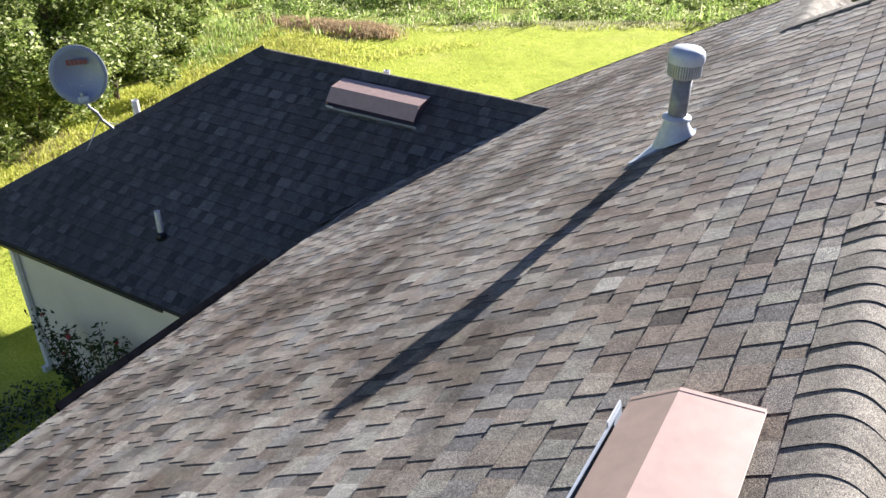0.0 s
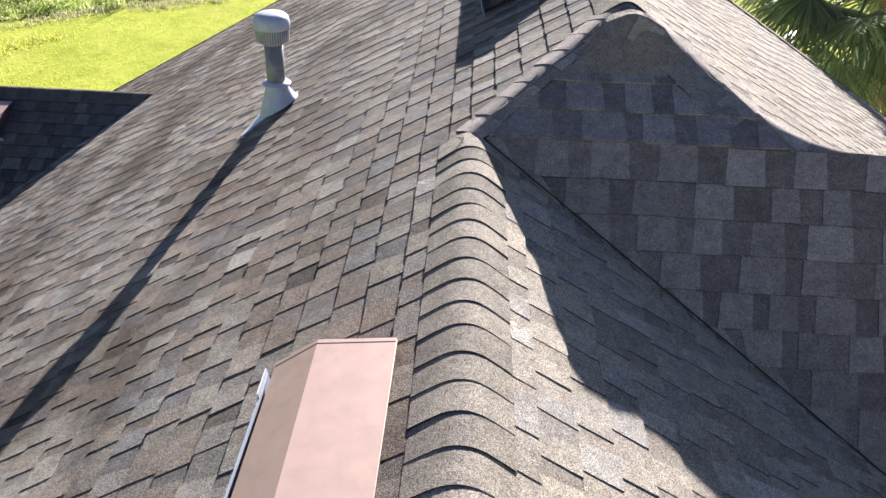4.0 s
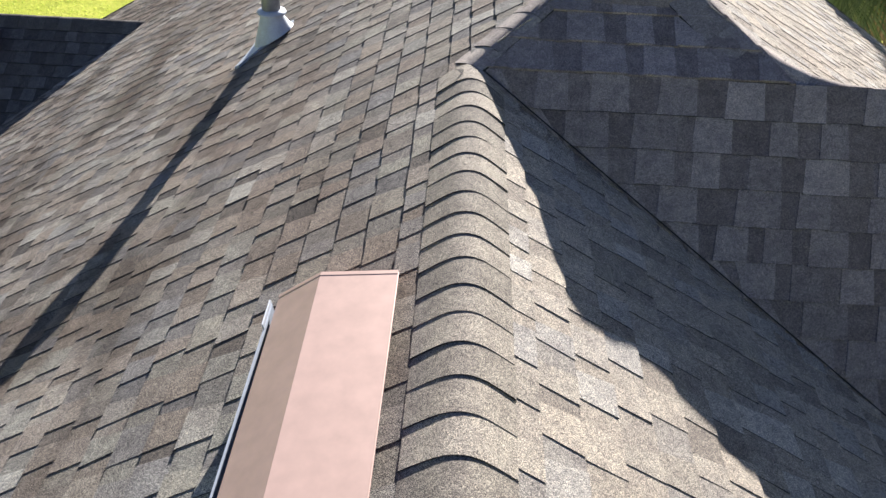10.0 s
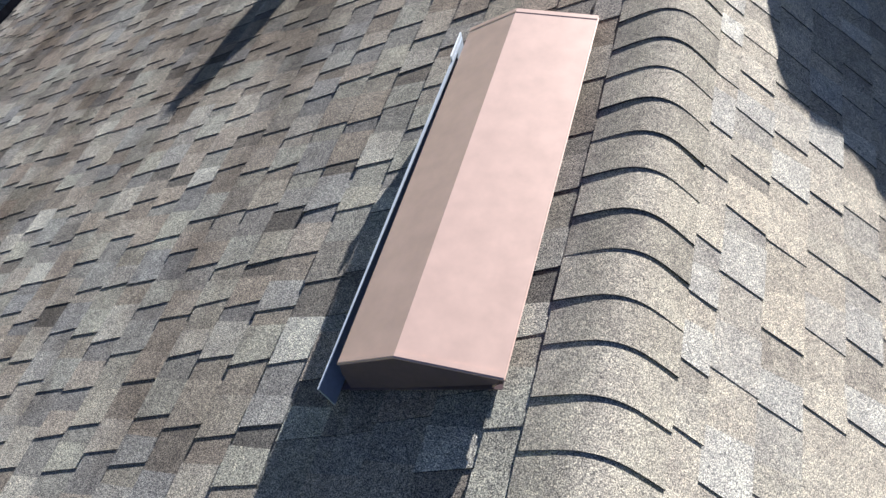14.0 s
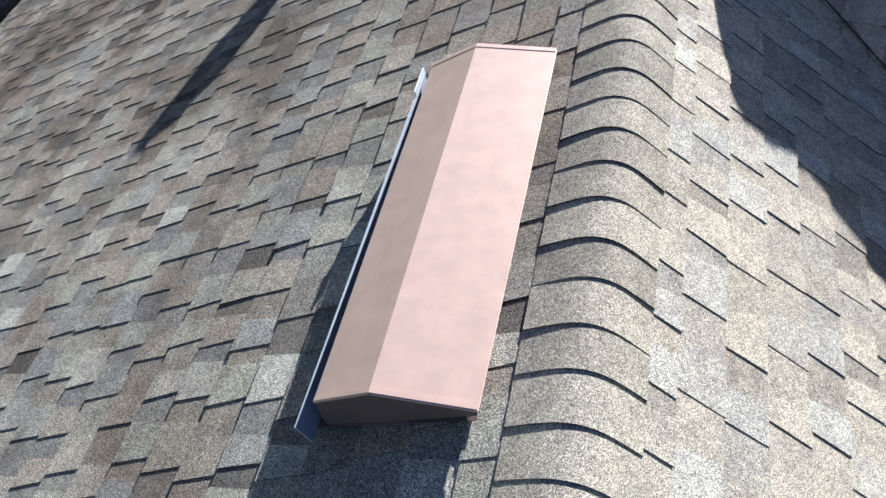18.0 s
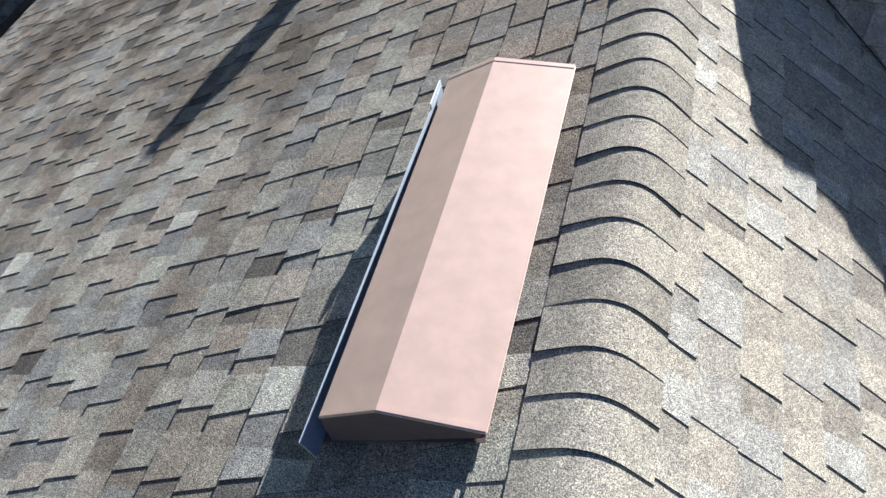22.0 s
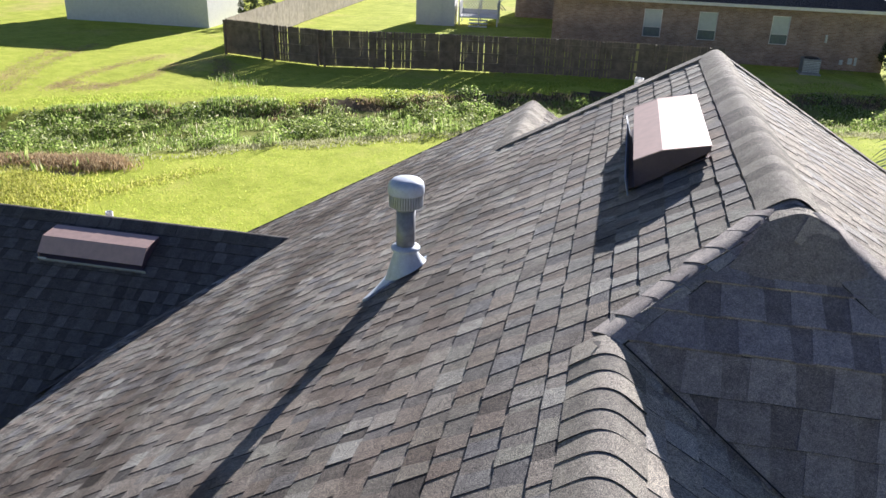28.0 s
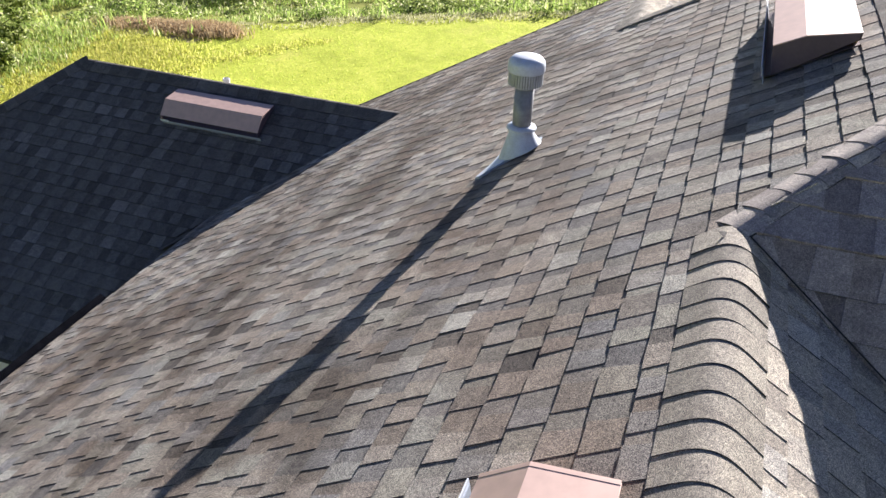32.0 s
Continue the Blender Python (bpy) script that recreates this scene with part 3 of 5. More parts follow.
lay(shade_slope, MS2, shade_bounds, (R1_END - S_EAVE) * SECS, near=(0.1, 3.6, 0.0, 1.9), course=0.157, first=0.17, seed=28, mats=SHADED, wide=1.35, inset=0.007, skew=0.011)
lay(high_slope, MH, high_bounds, (EAVE_H - PEAK.x) * SECH, near=(3.0, 6.0, 0.0, 1.4), seed=24, mats=CLEANER)
lay(low_slope, MQ, lambda v: (R2_FAR, LOW_FAR), 2.0, seed=25)
lay(wing_slope, MW, wing_bounds, (WING_Y - W_EAVE) * SEC, near=(-8.0, -4.0, 0.2, 2.0), seed=26, mats=DARKER, course=0.15, wide=1.3, inset=0.008)


# starter shingles along the far rakes
for x0, x1, z_of in ((PEAK.x - 0.12, LOW_X, zl), (PEAK.x + 0.12, 3.4, zh)):
    n = int(abs(x1 - x0) / 0.3)
    for i in range(n):
        a, b = x0 + (x1 - x0) * i / n, x0 + (x1 - x0) * (i + 1.06) / n
        bm = bmesh.new()
        top = [bm.verts.new((x, y, z_of(x) + 0.030 + 0.004 * (x == b))) for x, y in ((a, R2_FAR - 0.11), (b, R2_FAR - 0.11), (b, R2_FAR + 0.03), (a, R2_FAR + 0.03))]
        low = [bm.verts.new(v.co - Vector((0, 0, 0.02))) for v in top]
        bm.faces.new(top)
        bm.faces.new(low[::-1])
        for k in range(4):
            bm.faces.new((top[k], low[k], low[(k + 1) % 4], top[(k + 1) % 4]))
        part("rake_shingle", bm, CAP, house)

# ---- plant and ground materials ----
def leaf_mat(name, stops, glow=0.35):
    """Leaves and blades: each of its own tone, lit through from behind."""
    m, n, l, b = mat(name, 0.7)
    b.inputs["Specular IOR Level"].default_value = 0.2
    rnd = n.new("ShaderNodeNewGeometry").outputs["Random Per Island"]
    c = ramp(n, l, rnd, stops)
    l.new(c.outputs["Color"], b.inputs["Base Color"])
    t = n.new("ShaderNodeBsdfTranslucent")
    l.new(c.outputs["Color"], t.inputs["Color"])
    x = n.new("ShaderNodeMixShader")
    x.inputs[0].default_value = glow
    l.new(b.outputs[0], x.inputs[1])
    l.new(t.outputs[0], x.inputs[2])
    l.new(x.outputs[0], n["Material Output"].inputs["Surface"])
    return m


def lawn_mat(name, dark, mid, light, dry):
    m, n, l, b = mat(name, 0.95)
    b.inputs["Specular IOR Level"].default_value = 0.08
    p = world_pos(n)
    big = noise_node(n, l, 0.16, 5, 0.6, p)
    med = noise_node(n, l, 1.1, 8, 0.75, p)
    fine = noise_node(n, l, 26.0, 5, 0.8, p)
    c = ramp(n, l, med.outputs["Fac"], [(0.3, dark), (0.5, mid), (0.72, light)])
    d = ramp(n, l, big.outputs["Fac"], [(0.55, (0, 0, 0)), (0.80, (1, 1, 1))])
    c2 = mix(n, l, 'MIX', d.outputs["Color"], c.outputs["Color"], dry)
    f = ramp(n, l, fine.outputs["Fac"], [(0.3, (0.55, 0.6, 0.5)), (0.52, (1, 1, 1)), (0.72, (1.35, 1.3, 1.2))])
    l.new(mix(n, l, 'MULTIPLY', 1.0, c2, f.outputs["Color"]), b.inputs["Base Color"])
    bump(n, l, b, fine.outputs["Fac"], 0.5, 0.03)
    return m


LAWN = lawn_mat("lawn", (0.399, 0.456, 0.065), (0.566, 0.622, 0.098), (0.733, 0.743, 0.155), (0.766, 0.607, 0.264))
SOIL = lawn_mat("ditch_soil", (0.144, 0.156, 0.036), (0.288, 0.312, 0.072), (0.432, 0.432, 0.120), (0.360, 0.264, 0.156))
BANK = lawn_mat("bank_earth", (0.090, 0.068, 0.042), (0.195, 0.150, 0.090), (0.330, 0.300, 0.135), (0.300, 0.210, 0.150))
SAND = lawn_mat("bare_sand", (0.34, 0.26, 0.17), (0.46, 0.37, 0.24), (0.56, 0.47, 0.32), (0.36, 0.34, 0.10))
GRASS = leaf_mat("grass_blade", [(0.0, (0.272, 0.383, 0.051)), (0.4, (0.513, 0.631, 0.098)), (0.8, (0.691, 0.752, 0.165)), (1.0, (0.756, 0.788, 0.264))], 0.6)
ROUGH = leaf_mat("rough_blade", [(0.0, (0.414, 0.458, 0.093)), (0.35, (0.580, 0.604, 0.135)), (0.75, (0.704, 0.682, 0.197)), (1.0, (0.787, 0.722, 0.310))], 0.6)
STRAW = leaf_mat("straw_blade", [(0.0, (0.36, 0.36, 0.16)), (0.6, (0.58, 0.56, 0.34)), (1.0, (0.80, 0.76, 0.56))], 0.45)
WEED = leaf_mat("weed", [(0.0, (0.094, 0.151, 0.040)), (0.3, (0.296, 0.427, 0.099)), (0.7, (0.564, 0.702, 0.198)), (1.0, (0.753, 0.678, 0.475))], 0.55)
DRYWEED = leaf_mat("dry_weed", [(0.0, (0.317, 0.220, 0.127)), (0.5, (0.561, 0.415, 0.253)), (1.0, (0.805, 0.659, 0.414))], 0.45)
# the palest tones paint sunlit highlights on some leaves
LEAF = leaf_mat("leaf", [(0.0, (0.055, 0.085, 0.025)), (0.4, (0.19, 0.26, 0.065)), (0.8, (0.46, 0.52, 0.17)), (1.0, (0.88, 0.88, 0.60))], 0.55)
DARKLEAF = leaf_mat("dark_leaf", [(0.0, (0.03, 0.045, 0.02)), (0.7, (0.08, 0.11, 0.045)), (1.0, (0.16, 0.19, 0.09))], 0.3)
PALM = leaf_mat("palm_blade", [(0.0, (0.06, 0.10, 0.05)), (0.5, (0.12, 0.17, 0.085)), (1.0, (0.24, 0.29, 0.16))], 0.4)
PALM.node_tree.nodes["Principled BSDF"].inputs["Roughness"].default_value = 0.38
PALM.node_tree.nodes["Principled BSDF"].inputs["Specular IOR Level"].default_value = 0.5
DEAD = leaf_mat("dead_frond", [(0.0, (0.20, 0.14, 0.09)), (1.0, (0.42, 0.33, 0.22))], 0.2)
BARK = plain("bark", (0.16, 0.115, 0.08), 0.95, 0, 0.35, 9.0, 60.0, 0.8)
CONCRETE = plain("concrete", (0.55, 0.53, 0.48), 0.9, 0, 0.1, 1.0, 40.0, 0.2)
FENCE = plain("grey_cedar", (0.217, 0.174, 0.145), 0.9, 0, 0.35, 3.0, 30.0, 0.4)
FENCE_PALE = plain("pale_cedar", (0.42, 0.36, 0.30), 0.9, 0, 0.25, 3.0, 30.0, 0.4)


def ditch_mid(x):
    return 29.2 + 0.62 * (x + 6) if x < -6 else 29.2 + 0.34 * (x + 6)


def ditch_at(x, y):
    w = 3.9 if x > -14 else 4.4
    return (y - ditch_mid(x) - 0.7 * noise.noise(Vector((x * 0.22, 0, 1.0))) - 0.3 * noise.noise(Vector((x * 0.8, 0, 6.0)))) / w


def level(x, y):
    """Height of the ground: the ditch has a gentle near bank and a steep far one."""
    d = ditch_at(x, y)
    near = min(1.0, max(0.0, (d + 0.8) / 0.9))
    far = min(1.0, max(0.0, (1.16 - d + 0.1 * noise.noise(Vector((x * 0.7, 0, 9.0)))) / 0.4))
    dip = near * near * (3 - 2 * near) * far * far * (3 - 2 * far)
    return GROUND - 0.38 * dip + 0.05 * noise.noise(Vector((x * 0.25, y * 0.25, 3.0)))


# ---- ground: one sheet to the horizon, with the ditch sunk into it ----
xs = [-900, -300, -120, -70] + [-50 + i * 0.8 for i in range(0, 107)] + [45, 60, 90, 200, 900]
ys = [-600, -200, -60, -20] + [-8 + i * 2 for i in range(10)] + [12 + i * 0.4 for i in range(75)] + [42 + i * 3 for i in range(1, 20)] + [120, 200, 400, 1500]
gv = [(x, y, level(x, y) if -60 < x < 60 and 5 < y < 60 else GROUND) for y in ys for x in xs]
gf = [(j * len(xs) + i, j * len(xs) + i + 1, (j + 1) * len(xs) + i + 1, (j + 1) * len(xs) + i) for j in range(len(ys) - 1) for i in range(len(xs) - 1)]
ground = raw("ground", gv, gf, LAWN)
for extra in (SOIL, BANK, SAND):
    ground.data.materials.append(extra)
for f in ground.data.polygons:
    c = f.center
    f.use_smooth = True
    if not (-60 < c.x < 34 and 8 < c.y < 60):
        continue
    d = ditch_at(c.x, c.y)
    wob = 0.14 * noise.noise(Vector((c.x * 0.6, c.y * 0.6, 0)))
    if 0.80 < d + wob * 0.8 < 1.08 and c.x > -14 + 8 * wob:
        f.material_index = 2
    elif -0.72 < d + wob < 1.1:
        f.material_index = 1
    elif min((c.x + 15.9) ** 2 / 1.4 + (c.y - 19.0) ** 2 / 0.12, (c.x + 16.0) ** 2 / 0.9 + (c.y - 9.2) ** 2 / 1.6) < 1 + wob * 3:
        f.material_index = 3
tagged(ground, "bright yellow-green mown grass with a weedy drainage ditch", "ground", kind="structure")


def blades(name, count, spot, height, width, material, label, category, seed, per=5, lean=0.5):
    """Clumps of narrow blades, each a bent strip."""
    rng = random.Random(seed)
    v, f = [], []
    for _ in range(count):
        p = spot(rng)
        if p is None:
            continue
        x, y = p
        z = level(x, y)
        big = height * rng.uniform(0.5, 1.3)
        for _ in range(per):
            a = rng.uniform(0, 6.283)
            dx, dy = math.cos(a), math.sin(a)
            h = big * rng.uniform(0.6, 1.1)
            w = width * rng.uniform(0.6, 1.3)
            ox, oy = x + rng.uniform(-0.2, 0.2), y + rng.uniform(-0.2, 0.2)
            b = rng.uniform(0.1, lean) * h
            k = len(v)
            v += [(ox - dy * w, oy + dx * w, z - 0.02), (ox + dy * w, oy - dx * w, z - 0.02),
                  (ox + dx * b * 0.4 + dy * w, oy + dy * b * 0.4 - dx * w, z + h * 0.6), (ox + dx * b * 0.4 - dy * w, oy + dy * b * 0.4 + dx * w, z + h * 0.6),
                  (ox + dx * b, oy + dy * b, z + h)]
            f += [(k, k + 1, k + 2, k + 3), (k + 3, k + 2, k + 4)]
    return tagged(raw(name, v, f, material), label, category, kind="stuff")


def in_ditch(rng):
    x = rng.uniform(-34, 26)
    d = rng.uniform(-0.66, 1.05)
    if noise.noise(Vector((x * 0.45, d * 3.2, 7.0))) < -0.12 + rng.uniform(-0.1, 0.1):
        return None
    return x, ditch_mid(x) + d * 3.9


def ditch_strip(lo, hi, rough=0.0, far=26, start=-34):
    def pick(rng):
        x = rng.uniform(start, far)
        d = rng.uniform(lo, hi) + 0.1 * noise.noise(Vector((x * 0.5, 0, 4.0)))
        if noise.noise(Vector((x * 0.6, d * 2.0, 2.0))) < rough:
            return None
        return x, ditch_mid(x) + d * (3.9 if x > -14 else 4.4)
    return pick


def at_spots(spots):
    def pick(rng):
        x, y, rx, ry = rng.choice(spots)
        return x + rng.gauss(0, rx), y + rng.gauss(0, ry)
    return pick


blades("ditch_weeds", 16000, in_ditch, 0.15, 0.013, WEED, "tangled green weeds filling the ditch", "weeds", 31, per=6, lean=1.0)
blades("tall_reeds", 45, at_spots([(-19, 19.5, 2.0, 0.6), (-13, 24.2, 2.0, 0.6), (-7.5, 27.2, 1.6, 0.6)]), 0.5, 0.02, WEED, "clumps of tall bright reeds", "reeds", 32, per=7, lean=0.5)
blades("dry_weeds", 3000, at_spots([(-16.0, 19.75, 0.8, 0.25), (-17.6, 19.6, 0.6, 0.25), (-15.0, 20.1, 0.4, 0.25), (-15.3, 19.9, 0.3, 0.2)]), 0.19, 0.012, DRYWEED, "brown dry weeds on the ditch bank", "weeds", 33, per=6, lean=1.0)
blades("bank_weeds", 4200, ditch_strip(0.68, 1.1, -0.25, 26, -14.5), 0.10, 0.012, DRYWEED, "dead brown growth on the steep ditch bank", "weeds", 37, per=5, lean=1.1)
blades("pale_grass", 4500, ditch_strip(-0.9, -0.62, -0.15), 0.1, 0.011, STRAW, "strip of pale straw-coloured grass along the ditch", "grass", 38, per=5, lean=1.0)
blades("rough_grass", 15000, at_spots([(-18, 15.5, 1.8, 1.4), (-15.8, 12.5, 1.0, 1.8), (-20, 17.5, 2.2, 1.3), (-16.6, 17.4, 1.4, 0.8), (-14.5, 9.0, 0.8, 1.5), (-15.6, 15.0, 0.8, 1.4)]), 0.11, 0.009, ROUGH, "rough uncut yellow-green grass", "grass", 34, per=5, lean=1.2)
blades("brown_tufts", 1300, ditch_strip(0.7, 1.1, 0.12, -14.0), 0.14, 0.013, DRYWEED, "dry brown tufts among the weeds of the bank", "weeds", 44, per=5, lean=1.1)
blades("bank_greens", 6500, ditch_strip(0.6, 1.2, -0.2, -13.0), 0.14, 0.014, WEED, "green weeds over the steep ditch bank", "weeds", 42, per=5, lean=1.0)
blades("bank_grass", 9000, ditch_strip(1.0, 1.7, -0.25, 12), 0.05, 0.012, GRASS, "bright grass above the ditch bank", "grass", 39, per=4, lean=1.0)

track = []
for x0, y0, x1, y1, bow in ((-23.9, 27.4, -27.0, 37.5, -0.6), (-24.9, 27.6, -27.9, 36.0, -0.4), (-22.6, 28.0, -22.3, 36.0, -0.5), (-20.9, 29.0, -20.6, 34.5, 0.4), (-17.6, 33.0, -19.2, 36.2, 0.2)):
    track += [(x0 + (x1 - x0) * q + bow * math.sin(q * 3.14), y0 + (y1 - y0) * q) for q in (i / 24 for i in range(25))]
track += [(-21.8 + 0.9 * math.sin(i * 2.4), 29.0 + 0.5 * math.cos(i * 1.7)) for i in range(24)]
mown_edge = [(-13.9 + 2.6 * q * q, 15.6 + 5.0 * q) for q in (i / 30 for i in range(31))]
blades("uncut_edge", 420, at_spots([(x, y, 0.22, 0.2) for x, y in mown_edge]), 0.075, 0.01, ROUGH, "uncut strip of taller grass at the edge of the mown part", "grass", 45, per=5, lean=1.1)
blades("tall_weeds", 800, at_spots([(-18.3, 17.3, 0.9, 0.5), (-19.6, 18.3, 0.9, 0.5), (-17.6, 15.6, 0.5, 0.6), (-18.6, 14.0, 0.6, 0.8)]), 0.22, 0.011, WEED, "tall scrubby green weeds beside the trees", "weeds", 46, per=7, lean=0.8)
blades("grass_tuft", 70, at_spots([(-17.0, 32.6, 0.3, 0.3), (-16.0, 31.8, 0.6, 0.6)]), 0.22, 0.008, WEED, "tall bright tuft of grass near the fence", "grass", 47, per=7, lean=0.7)
blades("worn_tracks", 3800, at_spots([(x, y, 0.2, 0.3) for x, y in track]), 0.02, 0.016, DRYWEED, "brown worn tracks across the far grass", "grass", 43, per=4, lean=1.3)


def turf(name, spots, label, seed, height, width):
    """Mown grass: single upright blades, thicker where the turf is nearer."""
    rng = np.random.default_rng(seed)
    base = []
    for count, x0, x1, y0, y1 in spots:
        for x, y in zip(rng.uniform(x0, x1, count), rng.uniform(y0, y1, count)):
            if -0.8 < ditch_at(x, y) < 1.16 or (x > 10.9 and y < 9.4) or (-9.6 < x < 4 and y < 10.3):
                continue
            if noise.noise(Vector((x * 0.8, y * 0.8, 5.0))) < -0.5:
                continue
            base.append((x, y, level(x, y)))
    p = np.array(base)
    k = len(p)
    a = rng.uniform(0, 2 * math.pi, k)
    w = width * rng.uniform(0.6, 1.4, k)
    h = height * rng.uniform(0.5, 1.3, k)
    tilt = rng.uniform(0.0, 0.7, k) * h
    b = rng.uniform(0, 2 * math.pi, k)
    v = np.empty((k, 3, 3))
    side = np.stack([np.cos(a) * w, np.sin(a) * w, np.zeros(k)], 1)
    v[:, 0] = p - side
    v[:, 1] = p + side
    v[:, 2] = p + np.stack([np.cos(b) * tilt, np.sin(b) * tilt, h], 1)
    me = bpy.data.meshes.new(name)
    me.vertices.add(k * 3)
    me.vertices.foreach_set("co", v.reshape(-1))
    me.loops.add(k * 3)
    me.loops.foreach_set("vertex_index", np.arange(k * 3))
    me.polygons.add(k)
    me.polygons.foreach_set("loop_start", np.arange(k) * 3)
    me.update(calc_edges=True)
    me.materials.append(GRASS)
    return tagged(new(name, me), label, "grass", kind="stuff")


turf("mown_grass", [(30000, -17, -9.6, -3, 10), (90000, -17, 6, 10, 27), (70000, 4, 34, 8, 34), (80000, -34, 12, 26, 46), (40000, -36, 34, 34, 64)], "short mown yellow-green grass", 40, 0.026, 0.013)

# leafy weeds in the ditch
rng = random.Random(36)
wv, wf = [], []


# ---- trees ----
def leaves(verts, faces, centre, radius, count, size, rng, squash=0.8):
    for _ in range(count):
        d = Vector((rng.gauss(0, 1), rng.gauss(0, 1), rng.gauss(0, 1))).normalized()
        r = radius * rng.uniform(0.35, 1.0) ** 0.6
        p = Vector(centre) + Vector((d.x * r, d.y * r, d.z * r * squash))
        a = Vector((rng.gauss(0, 1), rng.gauss(0, 1), rng.gauss(0, 0.6))).normalized()
        b = a.cross(Vector((rng.gauss(0, 1), rng.gauss(0, 1), rng.gauss(0, 1)))).normalized()
        s = size * rng.uniform(0.6, 1.4)
        k = len(verts)
        verts += [tuple(p - a * s), tuple(p + b * s * 0.45), tuple(p + a * s), tuple(p - b * s * 0.45)]
        faces.append((k, k + 1, k + 2, k + 3))


for _ in range(900):
    q = in_ditch(rng)
    if q:
        leaves(wv, wf, (q[0], q[1], level(*q) + 0.12), rng.uniform(0.12, 0.35), 30, 0.05, rng, 0.6)
bv, bf, dv, df = [], [], [], []
for _ in range(520):
    q = in_ditch(rng)
    if q and noise.noise(Vector((q[0] * 0.5, q[1] * 0.9, 11.0))) > -0.05:
        r = rng.uniform(0.22, 0.75)
        target = (bv, bf) if rng.random() < 0.5 else (dv, df)
        leaves(*target, (q[0], q[1], level(*q) + r * 0.35), r, int(110 + 260 * r), 0.055, rng, 0.6)
tagged(raw("low_bushes", bv, bf, WEED), "bright green leafy clumps in the ditch", "bushes", kind="stuff")
tagged(raw("dark_bushes", dv, df, LEAF), "green leafy clumps in the ditch", "bushes", kind="stuff")
tagged(raw("leafy_weeds", wv, wf, LEAF), "low leafy weeds along the ditch", "weeds", kind="stuff")


def tree(x, y, height, spread, seed, label, count=7000, size=0.075, name="tree", low=0.15, material=LEAF):
    rng = random.Random(seed)
    t = thing(name, label, "tree" if name == "tree" else "shrub", at=pose(x, y, level(x, y)))
    bm = bmesh.new()
    tube(bm, [(0, 0, -0.1), (0.05, 0.03, height * 0.3), (rng.uniform(-0.2, 0.2), rng.uniform(-0.2, 0.2), height * 0.75)], [0.05 * height * 0.45, 0.035 * height * 0.45, 0.012 * height * 0.4], 8)
    part("trunk", bm, BARK, t)
    clumps = []
    for i in range(int(16 + spread * 8)):
        a = rng.uniform(0, 6.283)
        h = rng.uniform(low, 1.0)
        r = spread * math.sqrt(max(0.05, 1 - (abs(h - 0.5) * 1.7) ** 2)) * rng.uniform(0.35, 1.0)
        clumps.append((Vector((math.cos(a) * r, math.sin(a) * r, h * height)), spread * rng.uniform(0.22, 0.42)))
    for c, r in clumps[:9]:
        bm = bmesh.new()
        tube(bm, [(0, 0, c.z * 0.55), c * 0.6 + Vector((0, 0, c.z * 0.2)), c], [0.02 * height * 0.4, 0.012 * height * 0.4, 0.004 * height], 5)
        part("limb", bm, BARK, t)
    v, f = [], []
    for c, r in clumps:
        leaves(v, f, c, r, int(count / len(clumps)), size, rng)
    tagged(raw("crown", v, f, material, t), "small mottled green leaves")
    return t


for i, (x, y, h, s) in enumerate(((-17.2, 8.2, 4.6, 2.0), (-17.3, 10.6, 4.0, 1.8), (-18.4, 13.0, 3.6, 1.7), (-20.5, 15.2, 4.2, 2.0), (-20.8, 10.0, 6.0, 2.6), (-16.9, 5.6, 4.4, 2.0), (-22.5, 12.5, 6.2, 2.6), (-24.0, 16.5, 5.5, 2.6), (-17.0, 11.8, 3.1, 1.6), (-18.6, 15.0, 2.6, 1.3))):
    tree(x, y, h, s, 50 + i, "dense leafy tree at the edge of the grass", 11000, 0.062)
for i, (x, y, h, s) in enumerate(((-16.9, 8.0, 2.6, 1.3), (-17.0, 9.6, 2.3, 1.2), (-17.3, 11.2, 2.1, 1.2), (-18.2, 13.2, 1.9, 1.2), (-16.6, 6.4, 2.6, 1.3), (-19.6, 15.0, 1.8, 1.2))):
    tree(x, y, h, s, 90 + i, "low leafy bush under the trees", 9000, 0.06, "bush", 0.02)
tree(13.9, 44.2, 1.9, 1.3, 71, "dark rounded shrub beside the brick house", 11000, 0.06, "shrub", 0.04, DARKLEAF)


